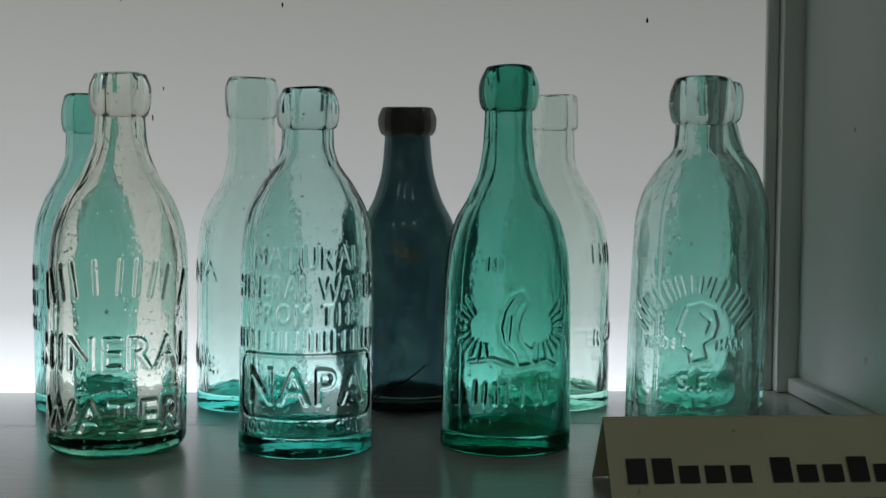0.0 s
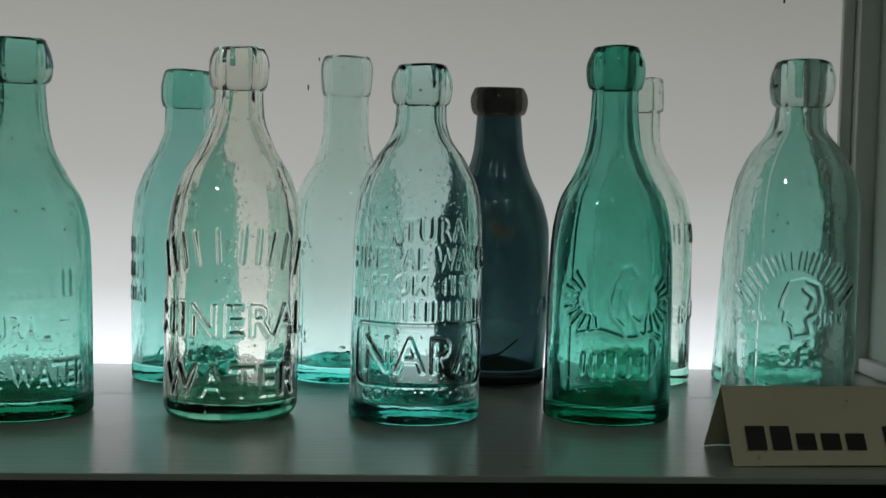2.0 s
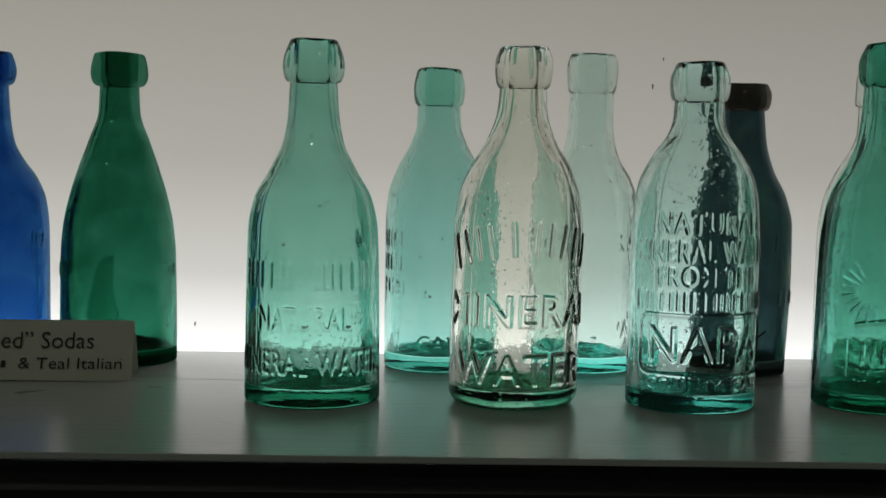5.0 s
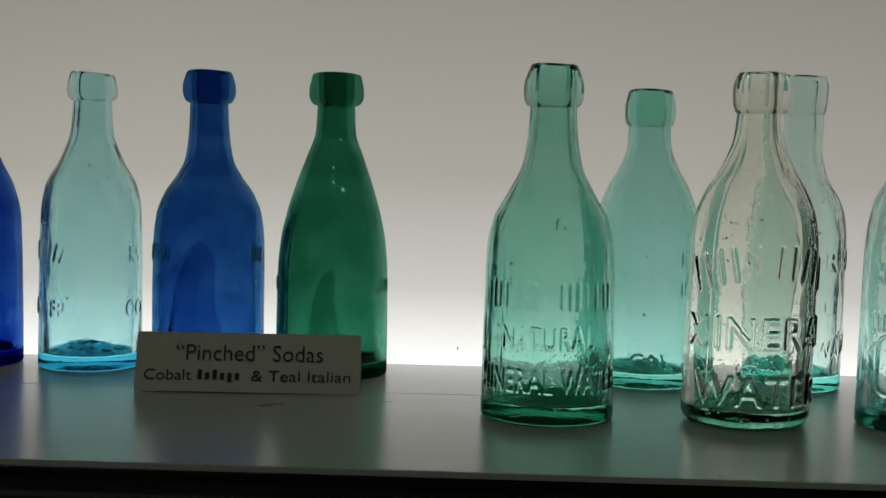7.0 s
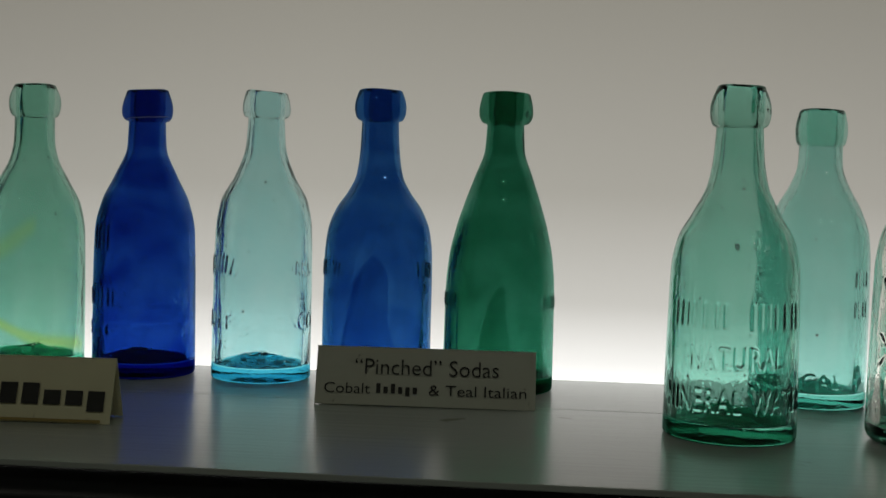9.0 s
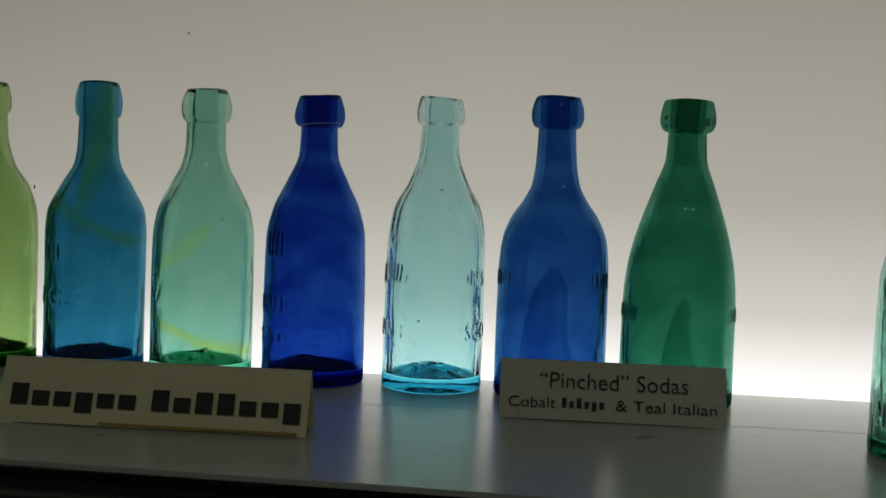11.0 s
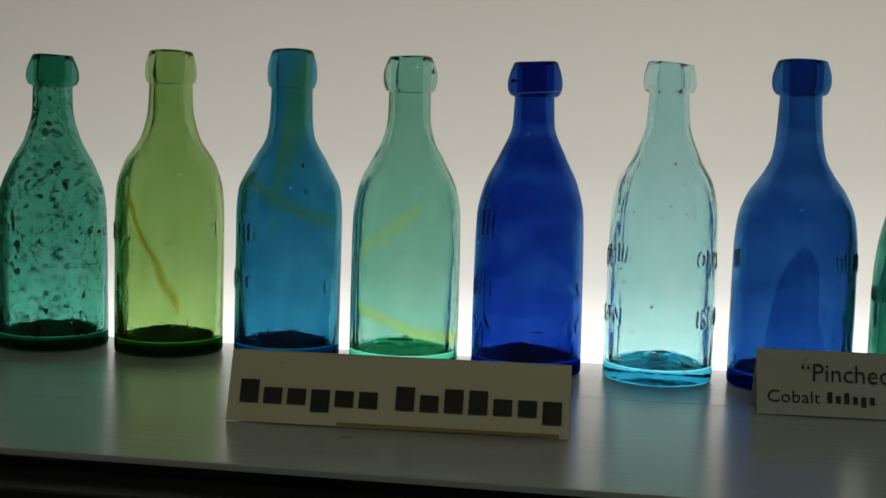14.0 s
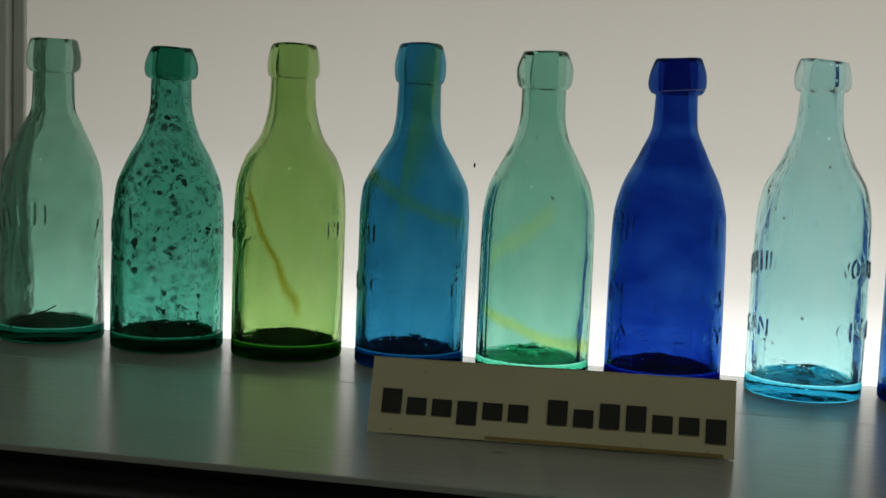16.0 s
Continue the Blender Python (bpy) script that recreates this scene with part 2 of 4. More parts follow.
CARD_PALE = painted("pale_card", (0.62, 0.63, 0.54), 0.75, (1, 1, 1), 900, 0.12, 0.07)
AMBER = painted("yellowed_paper", (0.42, 0.30, 0.08), 0.6, (1, 1, 1), 700, 0.1, 0.3)
INK = painted("printed_ink", (0.015, 0.014, 0.012), 0.6, (1, 1, 1), 900, 0.05, 0.2)
SHEET = backlit()


# (x, z, half width) of dust on the door
DUST = ((-0.0316, 0.198, 0.0007), (0.108, 0.194, 0.0008), (-0.092, 0.1995, 0.0007), (-0.2748, 0.055, 0.0005), (-0.2638, 0.056, 0.0006), (-0.2408, 0.084, 0.0004), (-0.583, 0.193, 0.0005), (-0.651, 0.125, 0.0006))
LINT = ((0.1905, 0.153, 0.0006), (-0.0803, 0.155, 0.0007), (-0.0762, 0.166, 0.0005))


# ---- building helpers ----
def mesh_of(bm, name, mat, smooth=False, closed=True):
    me = bpy.data.meshes.new(name)
    if closed:
        bmesh.ops.recalc_face_normals(bm, faces=bm.faces)
    bm.to_mesh(me)
    bm.free()
    me.materials.append(mat)
    if smooth:
        for f in me.polygons:
            f.use_smooth = True
    return me


def part(name, bm, mat, parent=None, label="", smooth=False, closed=True):
    ob = new(name, mesh_of(bm, name, mat, smooth, closed))
    ob.parent = parent
    if label:
        tagged(ob, label)
    return ob


def box(bm, x0, x1, y0, y1, z0, z1, bevel=0.0):
    r = bmesh.ops.create_cube(bm, size=1)
    bmesh.ops.transform(bm, verts=r["verts"], matrix=Matrix.LocRotScale(((x0 + x1) / 2, (y0 + y1) / 2, (z0 + z1) / 2), None, (x1 - x0, y1 - y0, z1 - z0)))
    if bevel:
        es = list({e for v in r["verts"] for e in v.link_edges})
        bmesh.ops.bevel(bm, geom=es, offset=bevel, segments=2, affect="EDGES", profile=0.5)
    return bm


def slab(name, mat, *lim, bevel=0.0, label="", category="", parent=None):
    ob = part(name, box(bmesh.new(), *lim, bevel=bevel), mat, parent)
    if parent is None:
        tagged(ob, label, category, kind="structure")
    return ob


# ---- the room behind the camera, closed ----
rx0, rx1, ry0, ry1, rz0, rz1 = ROOM
slab("floor", ROOM_PAINT, rx0, rx1, ry0, ry1, rz0 - 0.1, rz0, label="plain grey floor of the dim room", category="floor")
slab("ceiling", ROOM_PAINT, rx0, rx1, ry0, ry1, rz1, rz1 + 0.1, label="plain grey ceiling of the dim room", category="ceiling")
slab("wall_south", ROOM_PAINT, rx0, rx1, ry0 - 0.1, ry0, rz0, rz1, label="plain grey wall of the dim room", category="wall")
slab("wall_north", ROOM_PAINT, rx0, rx1, ry1, ry1 + 0.1, rz0, rz1, label="plain grey wall behind the case", category="wall")
slab("wall_west", ROOM_PAINT, rx0 - 0.1, rx0, ry0 - 0.1, ry1 + 0.1, rz0, rz1, label="plain grey side wall of the room", category="wall")
slab("wall_east", ROOM_PAINT, rx1, rx1 + 0.1, ry0 - 0.1, ry1 + 0.1, rz0, rz1, label="plain grey side wall of the room", category="wall")


def ceiling_lamp(x, y):
    e = tagged(new("ceiling_lamp"), "small round white ceiling lamp, switched on", "ceiling lamp", "room lamps")
    e.location = (x, y, rz1)
    bm = bmesh.new()
    bmesh.ops.create_cone(bm, cap_ends=True, segments=32, radius1=0.09, radius2=0.08, depth=0.03, matrix=Matrix.Translation((0, 0, -0.015)))
    part("housing", bm, CASE_PAINT, e)
    d = bpy.data.lights.new("lamp", "AREA")
    d.shape, d.size, d.energy, d.color = "DISK", 0.06, LAMP_WATTS, (0.97, 1.0, 0.88)
    lamp = new("lamp", d)
    lamp.parent = e
    lamp.location = (0, 0, -0.034)
    return e


for lx, ly in ((-1.05, -0.62), (-0.30, -0.70), (0.45, -0.62)):
    ceiling_lamp(lx, ly)

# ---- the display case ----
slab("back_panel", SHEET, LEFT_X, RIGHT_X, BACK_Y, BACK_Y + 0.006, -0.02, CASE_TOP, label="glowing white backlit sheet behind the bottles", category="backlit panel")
shelf = tagged(new("shelf"), "glossy white painted wooden shelf of two boards", "shelf", kind="structure")
SEAM_Y = 0.6345
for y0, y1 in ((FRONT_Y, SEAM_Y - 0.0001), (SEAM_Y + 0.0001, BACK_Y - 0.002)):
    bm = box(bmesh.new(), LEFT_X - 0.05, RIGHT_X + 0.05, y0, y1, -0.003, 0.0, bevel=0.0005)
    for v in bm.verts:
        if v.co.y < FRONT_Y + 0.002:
            v.co.y += 0.010 * (-0.25 - v.co.x)      # nose skewed to fit the camera's view of its edge
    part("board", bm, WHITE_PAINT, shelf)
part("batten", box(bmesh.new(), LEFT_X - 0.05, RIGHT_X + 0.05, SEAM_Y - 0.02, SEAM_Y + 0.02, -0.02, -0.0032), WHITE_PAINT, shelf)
slab("shelf_rail", DARK_METAL, LEFT_X - 0.2, RIGHT_X + 0.2, FRONT_Y - 0.016, FRONT_Y + 0.03, -0.26, -0.0105, bevel=0.001, label="black rail under the front of the shelf", category="rail")
slab("case_base", DARK_METAL, LEFT_X - 0.2, RIGHT_X + 0.2, FRONT_Y + 0.031, BACK_Y + 0.03, FLOOR_Z, -0.03, label="dark lower body of the display case", category="display case")
# unseen board, added to keep the sheet's rear glow off the north wall
slab("rear_glow_stop", DARK_METAL, LEFT_X - 0.2, RIGHT_X + 0.2, BACK_Y + 0.008, BACK_Y + 0.03, -0.0295, CASE_TOP, label="unseen dark board added to stop the rear glow of the backlit sheet", category="case back")


def case_side(name, x, out):
    """End of the case: a back stile, a bottom rail and a recessed panel. out is +1 or -1."""
    e = tagged(new(name), "white painted end of the case with a recessed panel", "case side", kind="structure")
    e.location = (x, 0, 0)

    def span(a, b):
        return (min(a * out, b * out), max(a * out, b * out))
    part("stile", box(bmesh.new(), *span(0.0, 0.0075), BACK_Y - 0.004, BACK_Y + 0.0075, 0.0005, CASE_TOP, bevel=0.001), CASE_PAINT, e)
    part("stile", box(bmesh.new(), *span(0.0078, 0.03), BACK_Y - 0.012, BACK_Y + 0.0075, 0.0005, CASE_TOP, bevel=0.001), CASE_PAINT, e)
    part("stile", box(bmesh.new(), *span(0.0155, 0.03), FRONT_Y, FRONT_Y + 0.022, 0.0105, CASE_TOP, bevel=0.001), CASE_PAINT, e)
    part("rail", box(bmesh.new(), *span(0.0145, 0.03), FRONT_Y, BACK_Y - 0.0125, 0.0005, 0.010, bevel=0.0012), CASE_PAINT, e)
    part("panel", box(bmesh.new(), *span(0.021, 0.027), FRONT_Y + 0.0225, BACK_Y - 0.0125, 0.0105, CASE_TOP), PANEL_PAINT, e)
    return e


def glass_door():
    """Front pane in its track, with specks of dust on it."""
    m, t, out = material("door_glass")
    clear = node(t, "ShaderNodeBsdfTransparent", Color=(0.992, 0.998, 0.995, 1))
    gloss = node(t, "ShaderNodeBsdfGlossy", Roughness=0.0)
    g = t.nodes.new("ShaderNodeMixShader")
    g.inputs[0].default_value = 0.025
    t.links.new(clear.outputs[0], g.inputs[1])
    t.links.new(gloss.outputs[0], g.inputs[2])
    t.links.new(g.outputs[0], out.inputs[0])
    e = tagged(new("glass_door"), "clear sliding glass door with a few dust specks", "glass door", kind="structure")
    part("pane", box(bmesh.new(), LEFT_X - 0.05, RIGHT_X + 0.05, 0.4462, 0.4502, -0.010, CASE_TOP), m, e)
    rng = random.Random(5)
    for k, (x, z, size) in enumerate(DUST + LINT):
        bm = bmesh.new()
        bmesh.ops.create_icosphere(bm, subdivisions=1, radius=size)
        for v in bm.verts:
            v.co = Vector((v.co.x * rng.uniform(0.4, 0.8) + x, v.co.y * 0.3 + 0.4459, v.co.z * rng.uniform(1.0, 2.2) + z))
        part("dust_speck", bm, DARK_METAL if k < len(DUST) else CASE_PAINT, e)
    return e


case_side("case_side_right", RIGHT_X, 1)
case_side("case_side_left", LEFT_X, -1)
glass_door()


# ---- bottles ----
def smooth_curve(points, steps):
    """Monotone cubic through (z, r) points with falling z; returns a list of (z, r)."""
    z = np.array([p[0] for p in points], float)
    r = np.array([p[1] for p in points], float)
    h, d = np.diff(z), np.diff(r) / np.diff(z)
    m = np.zeros(len(z))
    m[0], m[-1] = d[0], d[-1]
    for i in range(1, len(z) - 1):
        if d[i - 1] * d[i] > 0:
            w1, w2 = 2 * h[i] + h[i - 1], h[i] + 2 * h[i - 1]
            m[i] = (w1 + w2) / (w1 / d[i - 1] + w2 / d[i])
    out = []
    for i in range(len(z) - 1):
        k = max(2, int(round(steps * abs(h[i]) / abs(z[-1] - z[0]))))
        for j in range(k):
            s = j / k
            a, b, c, e = 2 * s**3 - 3 * s**2 + 1, s**3 - 2 * s**2 + s, -2 * s**3 + 3 * s**2, s**3 - s**2
            out.append((z[i] + s * h[i], a * r[i] + b * h[i] * m[i] + c * r[i + 1] + e * h[i] * m[i + 1]))
    out.append((z[-1], r[-1]))
    return out


class Body:
    """Outer radius of a bottle at a height, for what stands proud on it."""

    def __init__(self, rings, lean):
        zs = [p[0] for p in rings][::-1]
        rs = [p[1] for p in rings][::-1]
        self.zs, self.rs, self.lean = np.array(zs), np.array(rs), lean

    def put(self, along, up, proud, facing):
        r = float(np.interp(up, self.zs, self.rs)) + proud
        a = -math.pi / 2 + radians(facing) + along / float(np.interp(up, self.zs, self.rs))
        return ((r * math.cos(a) + self.lean * up / 185) / 1000, r * math.sin(a) / 1000, up / 1000)


def ripple(a, z, seed, fine=1.0):
    """Slow waves of hand-blown glass over angle and height, about -1 to 1."""
    rs = np.random.RandomState(int(seed * 10) % 100000)
    out = 0.0
    for m0, m1, k0, k1, amp in ((1, 3, 0.01, 0.045, 0.27), (3, 7, 0.03, 0.10, 0.07 * fine), (8, 19, 0.05, 0.22, 0.022 * fine)):
        for _ in range(6):
            m = rs.randint(m0, m1 + 1)
            k = rs.uniform(k0, k1) * rs.choice((-1, 1))
            out = out + amp * np.sin(m * a + k * z + rs.uniform(0, 6.28))
    return out


def lathe(rings, angles, seed, lean, wobble, within=False, extra=None):
    """Points of a turned wall, rows of falling height, in metres."""
    zr = np.array(rings, float)
    z, r, a = zr[:, :1], zr[:, 1:], np.array(angles)[None, :]
    k = r + wobble * np.minimum(1.0, r / 12.0) * (0.95 if within else 0.5) * ripple(a, z, seed + (50 if within else 0))
    if extra is not None:
        k = k + extra
    z = z + 0 * a
    return np.stack(((k * np.cos(a) + lean * z / 185) / 1000, k * np.sin(a) / 1000, z / 1000), axis=-1)


def quads(rows, segs, first=0):
    p = first + np.arange((rows - 1) * segs).reshape(rows - 1, segs)
    n = np.roll(p, -1, axis=1)
    return np.stack((p + segs, n + segs, n, p), axis=-1).reshape(-1, 4)


def quad_mesh(name, co, faces, mat, normals=None):
    me = bpy.data.meshes.new(name)
    me.vertices.add(len(co))
    me.vertices.foreach_set("co", co.astype(np.float32).ravel())
    me.loops.add(4 * len(faces))
    me.loops.foreach_set("vertex_index", faces.astype(np.int32).ravel())
    me.polygons.add(len(faces))
    me.polygons.foreach_set("loop_start", np.arange(0, 4 * len(faces), 4, dtype=np.int32))
    me.update(calc_edges=True)
    me.polygons.foreach_set("use_smooth", np.ones(len(faces), dtype=bool))
    me.materials.append(mat)
    if normals is not None:
        me.normals_split_custom_set_from_vertices(normals)
    return me


def wall_part(name, grids, mat, parent, label="", ids=None, names=()):
    """One mesh from several turned walls. ids: for each face of the first wall, the raised mark it belongs to;
    each mark becomes a part of its own that meets the wall edge to edge."""
    co, faces, first = [], [], 0
    for g in grids:
        rows, segs = g.shape[:2]
        faces.append(quads(rows, segs, first))
        co.append(g.reshape(-1, 3))
        first += rows * segs
    co, faces = np.concatenate(co), np.concatenate(faces)
    whole = quad_mesh(name, co, faces, mat)
    if ids is None:
        obs = [(name, whole, label)]
    else:
        tags = np.zeros(len(faces), int)
        tags[:len(ids)] = ids
        normals = np.zeros(3 * len(co), np.float32)
        whole.vertex_normals.foreach_get("vector", normals)
        normals = normals.reshape(-1, 3)
        bpy.data.meshes.remove(whole)
        obs = []
        for k in np.unique(tags):
            f = faces[tags == k]
            used, back = np.unique(f, return_inverse=True)
            nm, lb, own = (name, label, mat) if k == 0 else names[k - 1]
            obs.append((nm, quad_mesh(nm, co[used], back.reshape(-1, 4), own or mat, normals[used]), lb))
    for nm, me, lb in obs:
        ob = new(nm, me)
        ob.parent = parent
        if lb:
            tagged(ob, lb)


class Relief:
    """Height in mm of what the mould pressed into the front of a bottle, over angle (degrees from the front) and height (mm)."""
    STEP, RISE, REACH = 0.45, 0.3, 104.0

    def __init__(self, outer, top):
        self.zs = np.array([p[0] for p in outer][::-1])
        self.rs = np.array([p[1] for p in outer][::-1])
        self.shape = (int(top / self.RISE) + 2, int(2 * self.REACH / self.STEP) + 1)
        self.h, self.mark, self.names = np.zeros(self.shape), np.zeros(self.shape, int), []

    def radius(self, z):
        return float(np.interp(z, self.zs, self.rs))

    def cell(self, x, y, z, facing, arch):
        """Grid place of flat mm (x along, y up) on a line at height z."""
        up = z + y - arch * (x / 40.0) ** 2
        return (facing + math.degrees(x / self.radius(z)) + self.REACH) / self.STEP, up / self.RISE

    def stamp(self, mask, height, name, label, soft=1.25):
        k = np.exp(-0.5 * (np.arange(-5, 6) / soft) ** 2)
        k /= k.sum()
        rows, cols = np.nonzero(mask.any(axis=1))[0], np.nonzero(mask.any(axis=0))[0]
        if not len(rows):
            return
        box_ = np.s_[max(0, rows[0] - 6):rows[-1] + 7, max(0, cols[0] - 6):cols[-1] + 7]
        b = mask[box_]
        for ax in (0, 1):
            pad = np.pad(b, [(5, 5) if i == ax else (0, 0) for i in (0, 1)])
            n = b.shape[ax]
            b = sum(k[i] * (pad[i:i + n] if ax == 0 else pad[:, i:i + n]) for i in range(11))
        self.h[box_] = np.maximum(self.h[box_], height * np.clip(b * 1.2, 0, 1))
        if name:
            self.names.append((name, label, None))
            self.mark[box_][b > 0.10] = len(self.names)

    def region(self, inside, name, label, mat):
        """A patch of the wall of another glass: inside(degrees, mm) on the grid."""
        th, z = np.meshgrid(np.arange(self.shape[1]) * self.STEP - self.REACH, np.arange(self.shape[0]) * self.RISE)
        self.names.append((name, label, mat))
        self.mark[inside(th, z)] = len(self.names)

    def fill(self, mask, tri):
        (x0, y0), (x1, y1), (x2, y2) = tri
        ix0, ix1 = max(0, int(min(x0, x1, x2))), min(self.shape[1] - 1, int(max(x0, x1, x2)) + 1)
        iy0, iy1 = max(0, int(min(y0, y1, y2))), min(self.shape[0] - 1, int(max(y0, y1, y2)) + 1)
        area = (x1 - x0) * (y2 - y0) - (x2 - x0) * (y1 - y0)
        if ix1 < ix0 or iy1 < iy0 or abs(area) < 1e-9:
            return
        gx, gy = np.meshgrid(np.arange(ix0, ix1 + 1), np.arange(iy0, iy1 + 1))
        u = ((x1 - x0) * (gy - y0) - (gx - x0) * (y1 - y0)) / area
        v = ((x2 - x1) * (gy - y1) - (gx - x1) * (y2 - y1)) / area
        mask[iy0:iy1 + 1, ix0:ix1 + 1][(u >= 0) & (v >= 0) & (u + v <= 1)] = 1

    def line(self, mask, p, q, thick, z):
        sx = math.radians(self.STEP) * self.radius(z)
        mx, my = thick / sx, thick / self.RISE
        ix = np.arange(max(0, int(min(p[0], q[0]) - mx)), min(self.shape[1], int(max(p[0], q[0]) + mx) + 2))
        iy = np.arange(max(0, int(min(p[1], q[1]) - my)), min(self.shape[0], int(max(p[1], q[1]) + my) + 2))
        if not len(ix) or not len(iy):
            return
        gx, gy = np.meshgrid(ix * sx, iy * self.RISE)
        ax, ay, bx, by = p[0] * sx, p[1] * self.RISE, q[0] * sx, q[1] * self.RISE
        d2 = max((bx - ax) ** 2 + (by - ay) ** 2, 1e-9)
        t = np.clip(((gx - ax) * (bx - ax) + (gy - ay) * (by - ay)) / d2, 0, 1)
        mask[iy[0]:iy[-1] + 1, ix[0]:ix[-1] + 1][np.hypot(gx - ax - t * (bx - ax), gy - ay - t * (by - ay)) < thick / 2] = 1

    def at(self, grid, angles, z):
        """Sample a grid at wall angles (radians) and heights (mm)."""
        th = (np.degrees(np.array(angles)) + 90 + 180) % 360 - 180
        gx, gy = (th + self.REACH) / self.STEP, np.array(z) / self.RISE
        ok = ((gx >= 0) & (gx < self.shape[1] - 1))[None, :] & ((gy >= 0) & (gy < self.shape[0] - 1))[:, None]
        ix, iy = np.clip(gx, 0, self.shape[1] - 2).astype(int), np.clip(gy, 0, self.shape[0] - 2).astype(int)
        fx, fy = np.clip(gx - ix, 0, 1)[None, :], np.clip(gy - iy, 0, 1)[:, None]
        if grid.dtype == int:
            return np.where(ok, grid[np.ix_(iy, ix)], 0)
        a, b = grid[np.ix_(iy, ix)], grid[np.ix_(iy, ix + 1)]
        c, d = grid[np.ix_(iy + 1, ix)], grid[np.ix_(iy + 1, ix + 1)]
        return np.where(ok, (a * (1 - fx) + b * fx) * (1 - fy) + (c * (1 - fx) + d * fx) * fy, 0)


def letters(text, width, height, bold=0.0, spacing=1.0):
    """A flat mesh of the built-in font, centred, in the units given."""
    cu = bpy.data.curves.new("lettering", "FONT")
    cu.body, cu.size, cu.resolution_u = text, 10.0, 3
    cu.offset, cu.space_character = bold, spacing
    ob = new("lettering", cu)
    bpy.context.view_layer.update()
    me = bpy.data.meshes.new_from_object(ob.evaluated_get(bpy.context.evaluated_depsgraph_get()))
    bm = bmesh.new()
    bm.from_mesh(me)
    bpy.data.objects.remove(ob)
    bpy.data.curves.remove(cu)
    bpy.data.meshes.remove(me)
    xs, ys = [v.co.x for v in bm.verts], [v.co.y for v in bm.verts]
    sx, sy = width / (max(xs) - min(xs)), height / (max(ys) - min(ys))
    cx, cy = (max(xs) + min(xs)) / 2, (max(ys) + min(ys)) / 2
    for v in bm.verts:
        v.co = ((v.co.x - cx) * sx, (v.co.y - cy) * sy, v.co.z)
    bmesh.ops.triangulate(bm, faces=bm.faces)
    return bm


def rounded_frame(w, h, r, thick):
    lines, pts = [], []
    for cx, cy, a0 in ((w / 2 - r, h / 2 - r, 0), (-w / 2 + r, h / 2 - r, 90), (-w / 2 + r, -h / 2 + r, 180), (w / 2 - r, -h / 2 + r, 270)):
        for k in range(5):
            a = radians(a0 + k * 22.5)
            pts.append((cx + r * math.cos(a), cy + r * math.sin(a)))
    for p, q in zip(pts, pts[1:] + pts[:1]):
        n = max(1, int(math.hypot(q[0] - p[0], q[1] - p[1]) / 4))
        for i in range(n):
            lines.append((p[0] + (q[0] - p[0]) * i / n, p[1] + (q[1] - p[1]) * i / n, p[0] + (q[0] - p[0]) * (i + 1) / n, p[1] + (q[1] - p[1]) * (i + 1) / n, thick))
    return lines


SEED = iter(range(1, 100))
FRONT_ROW, BACK_ROW = (250, 0.62), (190, 0.8)     # steps round the front half, mm between rows


